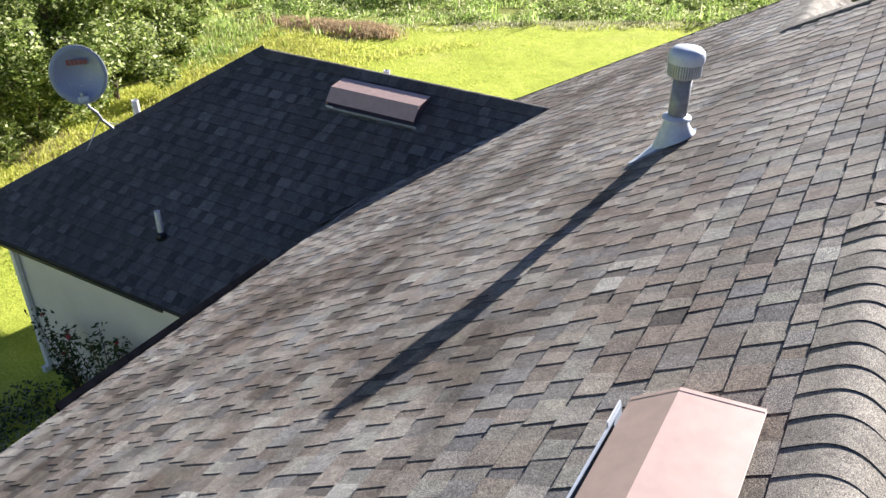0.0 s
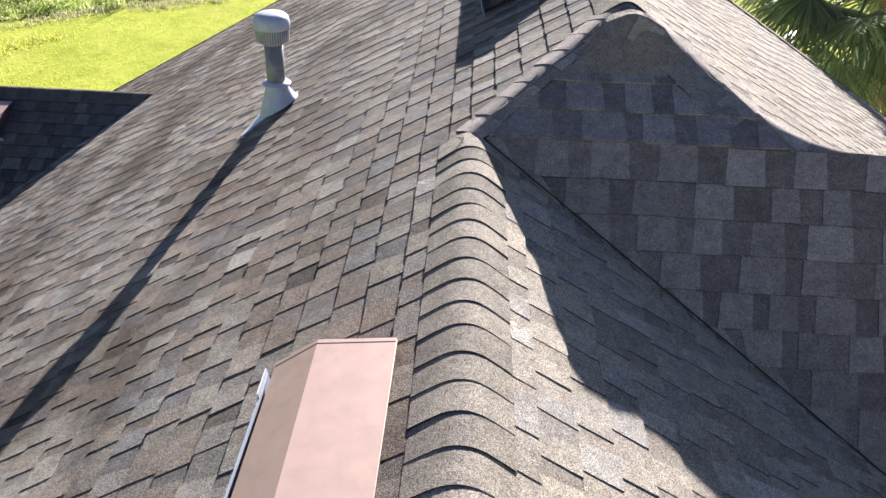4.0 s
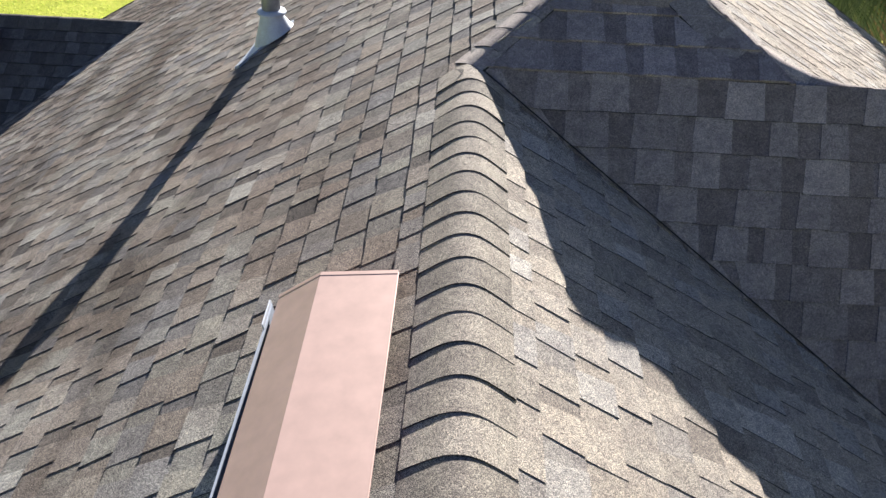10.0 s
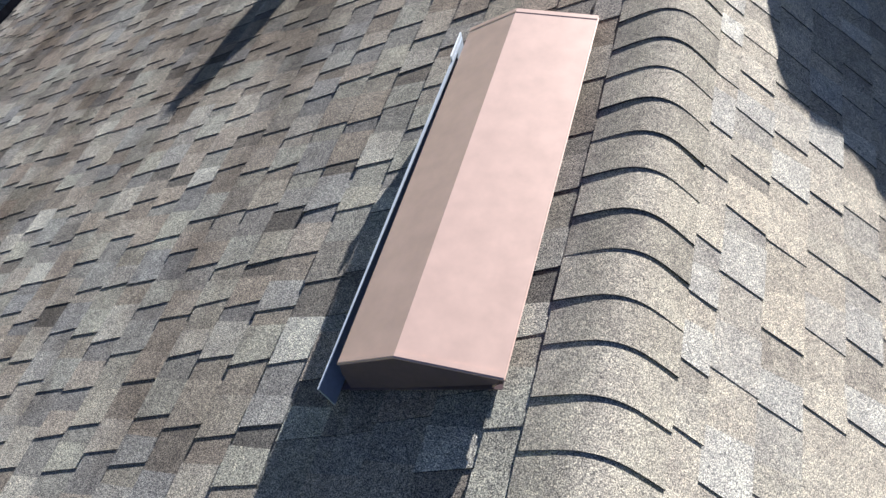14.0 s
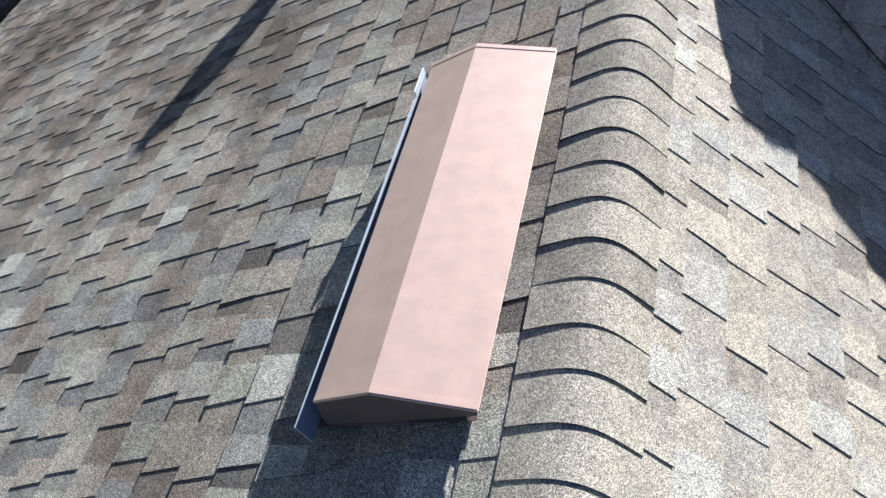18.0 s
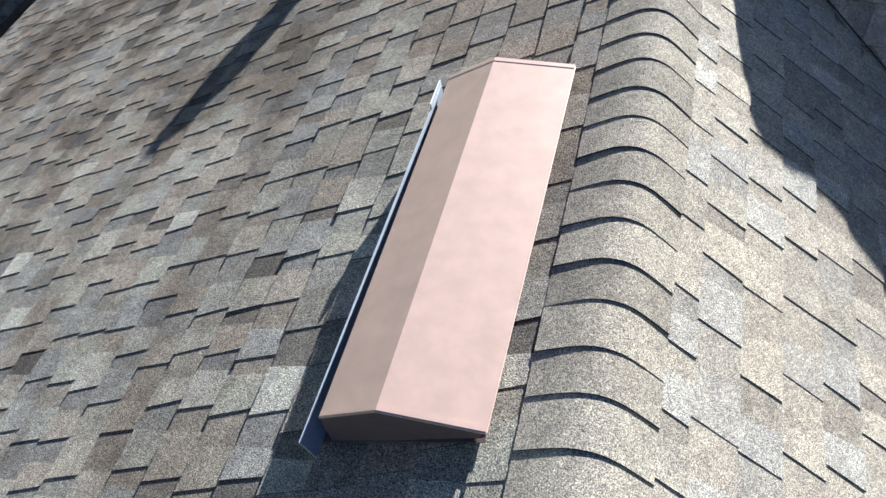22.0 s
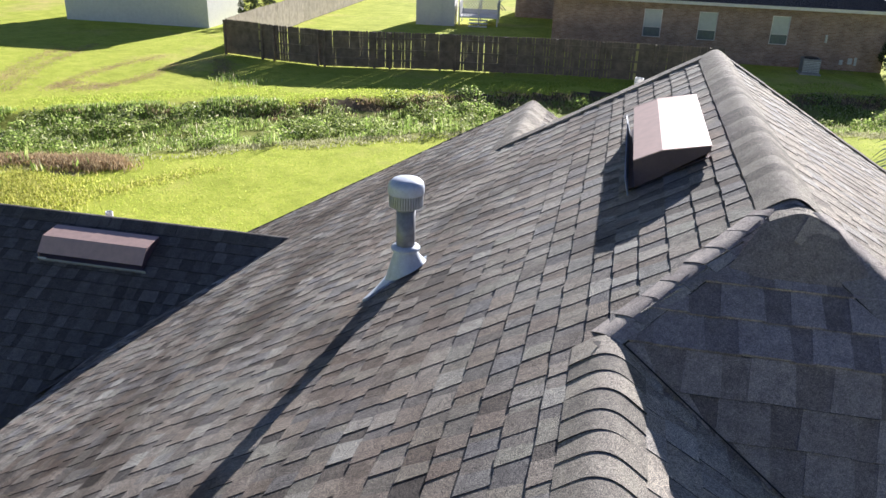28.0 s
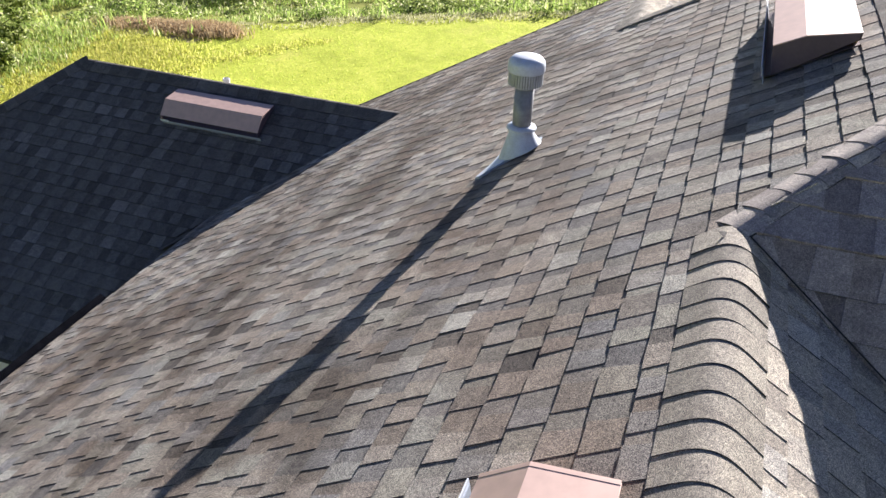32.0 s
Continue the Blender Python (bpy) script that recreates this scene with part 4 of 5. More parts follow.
# ---- palm ----
def palm(x, y, height, seed):
    rng = random.Random(seed)
    t = thing("palm_tree", "fan palm with green fronds and a skirt of dead leaves", "palm tree", at=pose(x, y, GROUND))
    bm = bmesh.new()
    tube(bm, [(1.25, 0, -0.1), (1.05, 0, height * 0.4), (0.75, 0, height * 0.75), (0, 0, height)], [0.22, 0.2, 0.19, 0.17], 14)
    part("trunk", bm, BARK, t)
    top = Vector((0, 0, height))

    def frond(a, lift, reach, fan, material, name, fold=1.0):
        v, f = [], []
        out = Vector((math.cos(a), math.sin(a), 0))
        up = Vector((0, 0, 1))
        d0 = (out * math.cos(lift) + up * math.sin(lift)).normalized()
        end = top + d0 * reach - up * 0.12 * reach * reach
        mid = top + d0 * reach * 0.5
        for p, q, w in ((top, mid, 0.022), (mid, end, 0.014)):
            side = (q - p).cross(up).normalized()
            k = len(v)
            v += [tuple(p + side * w), tuple(p - side * w), tuple(q - side * w * 0.8), tuple(q + side * w * 0.8), tuple(p - up * w), tuple(q - up * w)]
            f += [(k, k + 1, k + 2, k + 3), (k, k + 3, k + 5, k + 4), (k + 1, k + 4, k + 5, k + 2)]
        d = (end - mid).normalized()
        side = d.cross(up).normalized()
        nrm = side.cross(d)
        roll = rng.uniform(-0.9, 0.9)
        side, nrm = side * math.cos(roll) + nrm * math.sin(roll), nrm * math.cos(roll) - side * math.sin(roll)
        seg = 44
        for i in range(seg):
            b = radians(-112 + 224 * i / (seg - 1))
            w = (d * math.cos(b) + side * math.sin(b) + nrm * 0.22 * math.cos(b * 0.8)).normalized()
            cross = nrm.cross(w).normalized()
            r = fan * rng.uniform(0.85, 1.1) * (1 - 0.2 * abs(b) / 2.0)
            droop = up * (-0.22 * r * fold * rng.uniform(0.4, 1.6))
            m1 = end + w * r * 0.5
            m2 = end + w * r * 0.8 + droop * 0.35
            tip = end + w * r + droop
            hw = r * 0.024
            ridge = nrm * hw * 0.7
            k = len(v)
            v += [tuple(end), tuple(m1 + cross * hw), tuple(m1 + ridge), tuple(m1 - cross * hw), tuple(m2 + cross * hw * 0.6), tuple(m2 + ridge * 0.5), tuple(m2 - cross * hw * 0.6), tuple(tip)]
            f += [(k, k + 1, k + 2), (k, k + 2, k + 3), (k + 1, k + 4, k + 5, k + 2), (k + 2, k + 5, k + 6, k + 3), (k + 4, k + 7, k + 5), (k + 5, k + 7, k + 6)]
        raw(name, v, f, material, t)

    for i in range(42):
        lift = radians(78 - 125 * (i / 41) + rng.uniform(-10, 10))
        frond(i * 2.399 + rng.uniform(-0.2, 0.2), lift, rng.uniform(0.8, 1.35), rng.uniform(0.85, 1.15), PALM, "frond", 0.6 + i / 41)
    top = Vector((0.35, 0, height - 0.55))
    for i in range(22):
        frond(i * 2.1 + rng.uniform(-0.3, 0.3), radians(rng.uniform(-86, -72)), rng.uniform(0.4, 1.3), rng.uniform(0.4, 0.6), DEAD, "dead_frond", 1.4)
    return t


palm(5.3, 10.3, 5.15, 81)


# ---- walls under the roof ----
def wall(name, x0, x1, y0, y1, z0, z1, label=""):
    bm = bmesh.new()
    box(bm, x0, x1, y0, y1, z0, z1)
    return part(name, bm, SIDING, house, label)


wall("wall", -4.95, -4.80, -2.9, 8.7, GROUND, -2.82)
wall("wall", 3.85, 4.0, -2.9, 6.6, GROUND, -2.35)
wall("wall", -4.8, 3.85, -2.9, -2.75, GROUND, -2.75)
wall("wall", -4.8, 3.85, 6.85, 7.0, GROUND, -2.75)
wall("wall", -9.5, -4.95, 4.12, 4.27, GROUND, -3.85, "cream rendered wall of the wing")
wall("wall", -9.5, -9.35, 4.27, 10.3, GROUND, -3.85)
wall("wall", -9.35, -4.95, 10.15, 10.3, GROUND, -3.85)


def gable(x_mid, z_top, half, pitch, y0, y1):
    bm = bmesh.new()
    prism(bm, [(x_mid - half, z_top - half * pitch), (x_mid, z_top), (x_mid + half, z_top - half * pitch)], y0, y1)
    part("gable_wall", bm, SIDING, house)


gable(PEAK.x, PEAK.z - 0.08, 4.3, 0.6, R2_FAR - 0.3, R2_FAR - 0.2)
gable(0, -0.08, 4.0, 0.6, REAR + 0.25, REAR + 0.35)


def edge_strip(name, a, b, w, h, material, label=""):
    """A board along a roof's edge from a to b."""
    a, b = Vector(a), Vector(b)
    d = b - a
    m = Matrix.Translation((a + b) / 2) @ d.to_track_quat('X', 'Z').to_matrix().to_4x4()
    bm = bmesh.new()
    box(bm, -d.length / 2, d.length / 2, -w / 2, w / 2, -h / 2, h / 2, 0.004, m)
    return part(name, bm, material, house, label)


# near black without gloss: the eave band's shade put into colour
EAVE_SHADE = plain("eave_shade_black", (0.006, 0.0065, 0.009), 0.9, 0.0, 0.4, 9.0, 60.0, 0.6)
EAVE_SHADE.node_tree.nodes["Principled BSDF"].inputs["Specular IOR Level"].default_value = 0.0
DRIP = plain("drip_edge", (0.05, 0.05, 0.055), 0.5, 0.3)
edge_strip("rake_trim", (PEAK.x, R2_FAR + 0.012, PEAK.z - 0.06), (LOW_X, R2_FAR + 0.012, zl(LOW_X) - 0.035), 0.02, 0.1, DRIP, "dark metal rake trim")
edge_strip("rake_trim", (PEAK.x, R2_FAR + 0.012, PEAK.z - 0.06), (EAVE_H, R2_FAR + 0.012, zh(EAVE_H) - 0.035), 0.02, 0.1, DRIP, "dark metal rake trim")
edge_strip("rake_trim", (LOW_X, LOW_FAR + 0.012, LOW_Z - 0.06), (EAVE_L, LOW_FAR + 0.012, zl(EAVE_L) - 0.035), 0.02, 0.1, DRIP, "dark metal rake trim")
edge_strip("fascia", (EAVE_L - 0.012, REAR, zl(EAVE_L) - 0.08), (EAVE_L - 0.012, 5.2, zl(EAVE_L) - 0.08), 0.02, 0.15, DRIP, "dark eave edge")
edge_strip("fascia", (wing_x(W_EAVE), W_EAVE - 0.012, zw(W_EAVE) - 0.07), (W_EAVE - 10.6, W_EAVE - 0.012, zw(W_EAVE) - 0.05), 0.02, 0.045, DRIP, "dark metal eave edge")
edge_strip("fascia", (EAVE_R + 0.012, REAR, zr(EAVE_R) - 0.08), (EAVE_R + 0.012, vy(EAVE_R), zr(EAVE_R) - 0.08), 0.02, 0.15, FASCIA)
# black strip added along the long eave in place of a shaded band
bm = bmesh.new()
gx, gz = EAVE_L - 0.005, zl(EAVE_L) - 0.01
prism(bm, [(gx, gz), (gx - 0.01, gz - 0.09), (gx - 0.11, gz - 0.09), (gx - 0.14, gz - 0.01), (gx - 0.135, gz + 0.0), (gx - 0.105, gz - 0.03), (gx - 0.02, gz - 0.03)], 1.75, 4.25)
part("eave_shade", bm, EAVE_SHADE, house, "black strip that paints the shaded band along the eave")
# soffit of the wing
bm = bmesh.new()
box(bm, -10.5, -6.7, W_EAVE, 4.12, -3.9, -3.88)
part("soffit", bm, FASCIA, house)
# valley lining
for a, b, s in (((0, R1_END, -0.028), (3.7, vy(3.7), -0.028 - 3.7 * R1_PITCH), 0.1), ((-3.62, 7.15, zl(-3.62) - 0.012), (-5.4, 5.37, zl(-5.4) - 0.012), 0.1)):
    bm = bmesh.new()
    a, b = Vector(a), Vector(b)
    o = Vector((1, 1, 0)).normalized() * s if a.x >= 0 else Vector((1, -1, 0)).normalized() * s
    lift = Vector((0, 0, PITCH * s * 0.55))
    p0, p1 = bm.verts.new(a), bm.verts.new(b)
    bm.faces.new([bm.verts.new(a + o + lift), p0, p1, bm.verts.new(b + o + lift)])
    bm.faces.new([bm.verts.new(a - o + lift), p0, p1, bm.verts.new(b - o + lift)])
    part("valley_lining", bm, DARKER[3], house)
# downspout at the wing's corner
ds = thing("downspout", "white square downspout at the corner of the cream wall", "downspout", at=pose(-9.455, 4.08, GROUND))
bm = bmesh.new()
box(bm, -0.04, 0.04, -0.03, 0.03, 0.08, 2.1, 0.008)
part("pipe", bm, FASCIA, ds)
bm = bmesh.new()
box(bm, -0.04, 0.04, -0.1, 0.03, 0.0, 0.09, 0.008)
part("outlet", bm, FASCIA, ds)
for h in (0.5, 1.6):
    bm = bmesh.new()
    box(bm, -0.05, 0.05, -0.036, 0.06, h, h + 0.025)
    part("strap", bm, FASCIA, ds)


# ---- off-ridge vents ----
def ridge_vent(m, label, length, hood, strip, foot, start=-0.05, raised=0.0, lip=0.14):
    """A copper off-ridge vent: sloping hood, drop front, closed ends, galvanised strip below the mouth.
    hood: (x, z) of its back edge, fold and front edge; strip: of the strip's lower and upper edge."""
    t = thing("roof_vent", label, "roof vent", "copper roof vents", at=m)
    A, B, C = (Vector((x, 0, z)) for x, z in hood)

    def sheet(name, p, q, y0, y1, th, material, label=""):
        d = (q - p).normalized()
        n = Vector((d.z, 0, -d.x)) * th
        if n.z > 0:
            n = -n
        bm = bmesh.new()
        prism(bm, [(p.x, p.z), (q.x, q.z), (q.x + n.x, q.z + n.z), (p.x + n.x, p.z + n.z)], y0, y1)
        return part(name, bm, material, t, label)

    sheet("hood_top", A, B, 0, length, 0.004, COPPER, "pinkish copper sheet")
    sheet("hood_front", B, C, 0, length, 0.004, COPPER)
    sheet("apron", A + Vector((-0.03, 0, PITCH * (A.x - 0.03) - A.z)), A - Vector((0.001, 0, 0.004)), 0.004, length - 0.004, 0.004, COPPER)
    for y0 in (0.004, length - 0.018):
        for p, q in ((A, B), (B, C)):
            up = Vector((0, 0, 0.0014))
            sheet("hem", p + up, q + up, y0, y0 + 0.013, 0.004, COPPER)
    for y0 in (0.004, length - 0.009):
        bm = bmesh.new()
        prism(bm, [(A.x, A.z - 0.004), (B.x, B.z - 0.004), (C.x + 0.003, C.z - 0.004), (C.x + 0.006, C.z - 0.045 + (C.x - foot) * 0.4), (foot, PITCH * foot), (A.x, (PITCH * A.x + A.z) / 2)], y0, y0 + 0.004)
        # the near end's shade is put into its darker copper
        part("end_plate", bm, COPPER_SHADE if y0 < 0.1 else COPPER, t)
    (lx, lz), (ux, uz) = strip
    bm = bmesh.new()
    prism(bm, [(lx, lz), (ux, uz), (ux - 0.005, uz), (lx - 0.005, lz - 0.003)], start, length - 0.03)
    for v in bm.verts:
        if v.co.y > 0.5 and v.co.z > (lz + uz) / 2:
            v.co.z += raised
            v.co.x += raised * 0.35
    part("baffle", bm, BAFFLE, t, "galvanised steel strip")
    # paler zinc paints the sun on the strip's far end
    bm = bmesh.new()
    ux, uz = ux + raised * 0.35, uz + raised
    prism(bm, [(ux - 0.001, uz - 0.01), (ux - 0.006, uz + 0.014), (ux - 0.01, uz + 0.014), (ux - 0.006, uz - 0.01)], length - lip, length - 0.025)
    part("baffle_end", bm, PALEGALV, t, "bent end of the strip, painted paler for the sun on it")
    bm = bmesh.new()
    prism(bm, [(lx - 0.02, PITCH * (lx - 0.02) + 0.010), (A.x, PITCH * A.x + 0.012), (A.x, PITCH * A.x + 0.009), (lx - 0.02, PITCH * (lx - 0.02) + 0.007)], 0.0, length)
    part("flange", bm, COPPER_SHADE, t)
    bm = bmesh.new()
    prism(bm, [(C.x + 0.05, PITCH * (C.x + 0.05)), (C.x + 0.045, C.z), (C.x + 0.05, C.z), (C.x + 0.055, PITCH * (C.x + 0.05))], 0.01, length - 0.01)
    part("screen", bm, FELT, t)
    for i in range(5):
        bm = bmesh.new()
        lathe(bm, [(0.0045, -0.002), (0.0045, 0.001), (0.002, 0.003)], 8, pose(lx - 0.012, 0.05 + i * (length - 0.1) / 4, PITCH * (lx - 0.012) + 0.012, 0, -60, 0))
        part("screw", bm, GALV, t)
    return t


ridge_vent(pose(0, -0.112, 0), "long pinkish copper roof vent beside the low ridge", 1.215,
           ((-0.208, -0.062), (-0.450, -0.087), (-0.589, -0.191)), ((-0.592, -0.320), (-0.625, -0.258)), -0.567, -0.042, 0.05)
ridge_vent(pose(0.658, 4.226, 0.658 * PITCH), "pinkish copper roof vent beside the high ridge", 1.377,
           ((-0.186, -0.030), (-0.450, -0.082), (-0.605, -0.158)), ((-0.613, -0.330), (-0.640, -0.232)), -0.577, -0.126)
ridge_vent(pose(-4.93, WING_Y, WING_Z, 0, 0, 90), "copper roof vent on the shaded wing slope", 1.30,
           ((-0.205, -0.084), (-0.466, -0.116), (-0.598, -0.272)), ((-0.606, -0.365), (-0.632, -0.312)), -0.594)

DARKGALV = plain("shaded_galvanised", (0.33, 0.34, 0.36), 0.45, 0.3, 0.25, 14.0)

# dark curved vent past the end of the cross ridge
# black body paints the vent's shaded side, grey plate its lit top
hood = thing("roof_vent", "curved roof vent past the cross ridge's end, its shade painted black", "roof vent", at=pose(0.12, 2.42, -0.105))
DARKMETAL = plain("black_metal", (0.035, 0.035, 0.04), 0.4, 0.4)
bm = bmesh.new()
curve = [(2.83 + 0.30 * math.sin(a), 0.03 - 0.36 * (1 - math.cos(a))) for a in [i * 1.45 / 9 for i in range(10)]]
prism(bm, [(2.60, -0.02)] + curve + [(3.08, -0.305)], 0.0, 0.08)
part("hood_body", bm, DARKMETAL, hood, smooth=False)
bm = bmesh.new()
prism(bm, [(2.62, 0.012), (2.84, 0.036), (2.84, 0.032), (2.62, 0.008)], -0.01, 0.09)
part("hood_top", bm, DARKGALV, hood)




# ---- flue pipe ----
def flue():
    x, y = -1.347, 4.405
    zb = zl(x)
    t = thing("flue_pipe", "galvanised flue pipe with ribbed cap and sloping flashing", "vent pipe", at=pose(x, y, zb))
    top = -0.095 - zb
    bm = bmesh.new()
    lathe(bm, [(0.063, 0.05), (0.063, top - 0.2), (0.06, top - 0.2)], 28)
    part("pipe", bm, DARKGALV, t, "grey metal pipe", True)
    bm = bmesh.new()
    lathe(bm, [(0.060, top - 0.215), (0.075, top - 0.2), (0.085, top - 0.19), (0.06, top - 0.185)], 28)
    part("cap_base", bm, GALV, t, smooth=True)
    bm = bmesh.new()
    for i in range(40):
        a = 2 * math.pi * i / 40
        box(bm, 0.097, 0.112, -0.0045, 0.0045, top - 0.185, top - 0.085, 0.0, Matrix.Rotation(a, 4, 'Z'))
    part("cap_ribs", bm, GALV, t)
    bm = bmesh.new()
    lathe(bm, [(0.094, top - 0.19), (0.098, top - 0.185), (0.098, top - 0.08), (0.09, top - 0.08)], 36)
    part("cap_body", bm, DARKGALV, t, smooth=True)
    bm = bmesh.new()
    lathe(bm, [(0.116, top - 0.1), (0.12, top - 0.092), (0.12, top - 0.055), (0.113, top - 0.03), (0.09, top - 0.008), (0.05, top), (0.0, top + 0.002)][:-1] + [(0.004, top + 0.002)], 36)
    part("cap_lid", bm, PALEGALV, t, "pale domed lid", True)
    bm = bmesh.new()
    zc = 0.20
    lathe(bm, [(0.066, zc + 0.02), (0.075, zc + 0.018), (0.096, zc + 0.004), (0.1, zc - 0.004), (0.098, zc - 0.008), (0.066, zc + 0.006)], 32)
    part("storm_collar", bm, PALEGALV, t, smooth=True)
    bm = bmesh.new()
    seg, rings = 32, []
    for k in range(6):
        f = k / 5
        ring = []
        for i in range(seg):
            a = 2 * math.pi * i / seg
            r0 = 0.072 + (0.138 - 0.072) * f ** 1.2
            px, py = r0 * math.cos(a), r0 * math.sin(a)
            low = PITCH * px + 0.03
            ring.append(bm.verts.new((px, py, zc * (1 - f) + low * f)))
        rings.append(ring)
    for a, b in zip(rings, rings[1:]):
        for i in range(seg):
            bm.faces.new((a[i], a[(i + 1) % seg], b[(i + 1) % seg], b[i]))
    part("flashing_cone", bm, PALEGALV, t, "pale zinc cone", True)
    bm = bmesh.new()
    edge = [(-0.215, -0.28), (-0.185, -0.28), (-0.05, -0.12), (0.12, 0.0), (0.12, 0.12), (-0.14, 0.12), (-0.165, -0.1)]
    top = [bm.verts.new((px, py, px * PITCH + 0.034)) for px, py in edge]
    low = [bm.verts.new((px, py, px * PITCH + 0.01)) for px, py in edge]
    bm.faces.new(top)
    bm.faces.new(low)
    for i in range(len(edge)):
        k = (i + 1) % len(edge)
        bm.faces.new((top[i], top[k], low[k], low[i]))
    part("flashing_plate", bm, PALEGALV, t)
    return t


flue()


# ---- plumbing vents ----
def pvc_pipe(x, y, z, h, r, label):
    t = thing("plumbing_vent", label, "vent pipe", "white plumbing vents", at=pose(x, y, z))
    bm = bmesh.new()
    lathe(bm, [(r, -0.15), (r, h - 0.004), (r - 0.003, h), (r - 0.008, h), (r - 0.008, h - 0.06)], 20)
    part("pipe", bm, PVC, t, smooth=True)
    bm = bmesh.new()
    lathe(bm, [(r * 2.0, -0.03), (r * 1.5, 0.02), (r * 1.12, 0.06), (r * 1.05, 0.06)], 20)
    part("boot", bm, DARKMETAL, t, "black rubber boot", True)


pvc_pipe(-7.22, 4.67, zw(4.67) + 0.03, 0.34, 0.035, "white plastic vent pipe standing on the shaded wing slope")
pvc_pipe(-9.36, 6.35, -3.12, 0.43, 0.05, "white plastic vent pipe behind the wing hip")
pvc_pipe(0.12, 7.62, -0.80, 0.84, 0.045, "white plastic vent pipe behind the high ridge")
pvc_pipe(-6.05, 7.85, -2.3, 0.19, 0.045, "white plastic vent pipe behind the wing ridge")


# ---- satellite dish ----
def dish(m):
    t = thing("satellite_dish", "grey oval satellite dish on a bent steel mast", "satellite dish", at=m)
    bm = bmesh.new()
    seg, rings = 40, []
    for k in range(7):
        f = k / 6
        rings.append([bm.verts.new((0.345 * f * math.cos(2 * math.pi * i / seg), 0.095 * f * f, 0.375 * f * math.sin(2 * math.pi * i / seg))) for i in range(seg)] if k else [bm.verts.new((0, 0, 0))])
    for i in range(seg):
        bm.faces.new((rings[0][0], rings[1][i], rings[1][(i + 1) % seg]))
    for a, b in zip(rings[1:], rings[2:]):
        for i in range(seg):
            bm.faces.new((a[i], a[(i + 1) % seg], b[(i + 1) % seg], b[i]))
    ob = part("reflector", bm, DISHGREY, t, "blue-grey metal reflector", True)
    ob.modifiers.new("thickness", 'SOLIDIFY').thickness = 0.008
    bm = bmesh.new()
    ring = [(0.347 * math.cos(2 * math.pi * i / 40), 0.096, 0.377 * math.sin(2 * math.pi * i / 40)) for i in range(41)]
    tube(bm, ring, 0.008, 6)
    part("rim", bm, GALV, t)
    for i in range(5):
        bm = bmesh.new()
        box(bm, -0.13 + i * 0.052, -0.085 + i * 0.052, 0.040, 0.044, 0.14, 0.21, 0, pose(0, 0, 0, -14, 0, 0))
        part("marking", bm, LOGO, t, "faded red bar")
    for x, z in ((0.0, 0.03), (0.13, -0.10), (-0.12, -0.08), (0.0, -0.15)):
        bm = bmesh.new()
        lathe(bm, [(0.009, -0.01), (0.009, 0.012), (0.004, 0.016)], 8, pose(x, 0.016 + 0.5 * (x * x + z * z), z, -90, 0, 0))
        part("bolt", bm, PVC, t)
    bm = bmesh.new()
    box(bm, -0.075, 0.065, 0.06, 0.13, -0.36, -0.27, 0.025)
    bracket = part("bracket", bm, PALEGALV, t, "pale cast bracket")
    bm = bmesh.new()
    lathe(bm, [(0.03, 0), (0.035, 0.02), (0.03, 0.05), (0.012, 0.06)], 14, pose(0, 0.1, -0.28))
    part("clamp", bm, GALV, bracket)
    bm = bmesh.new()
    tube(bm, [(0.0, 0.08, -0.34), (-0.05, 0.07, -0.44), (-0.12, 0.04, -0.52), (-0.16, 0.02, -0.62), (-0.34, -0.08, -0.86)], 0.021, 10)
    part("mast", bm, DARKGALV, t)
    for a, b in (((-0.14, 0.03, -0.60), (0.08, 0.2, -0.98)), ((-0.18, 0.0, -0.66), (-0.52, -0.2, -0.80))):
        bm = bmesh.new()
        tube(bm, [a, b], 0.008, 6)
        part("stay", bm, DARKGALV, t)
    bm = bmesh.new()
    box(bm, -0.45, -0.27, -0.16, 0.0, -0.89, -0.865, 0.004)
    part("foot", bm, GALV, t)


DISHGREY = plain("dish_grey", (0.42, 0.47, 0.60), 0.4, 0.15, 0.06, 4.0)
LOGO = plain("faded_red", (0.38, 0.14, 0.13), 0.6)
dish(pose(-9.35, 5.58, -2.07, 10, 0, 226))


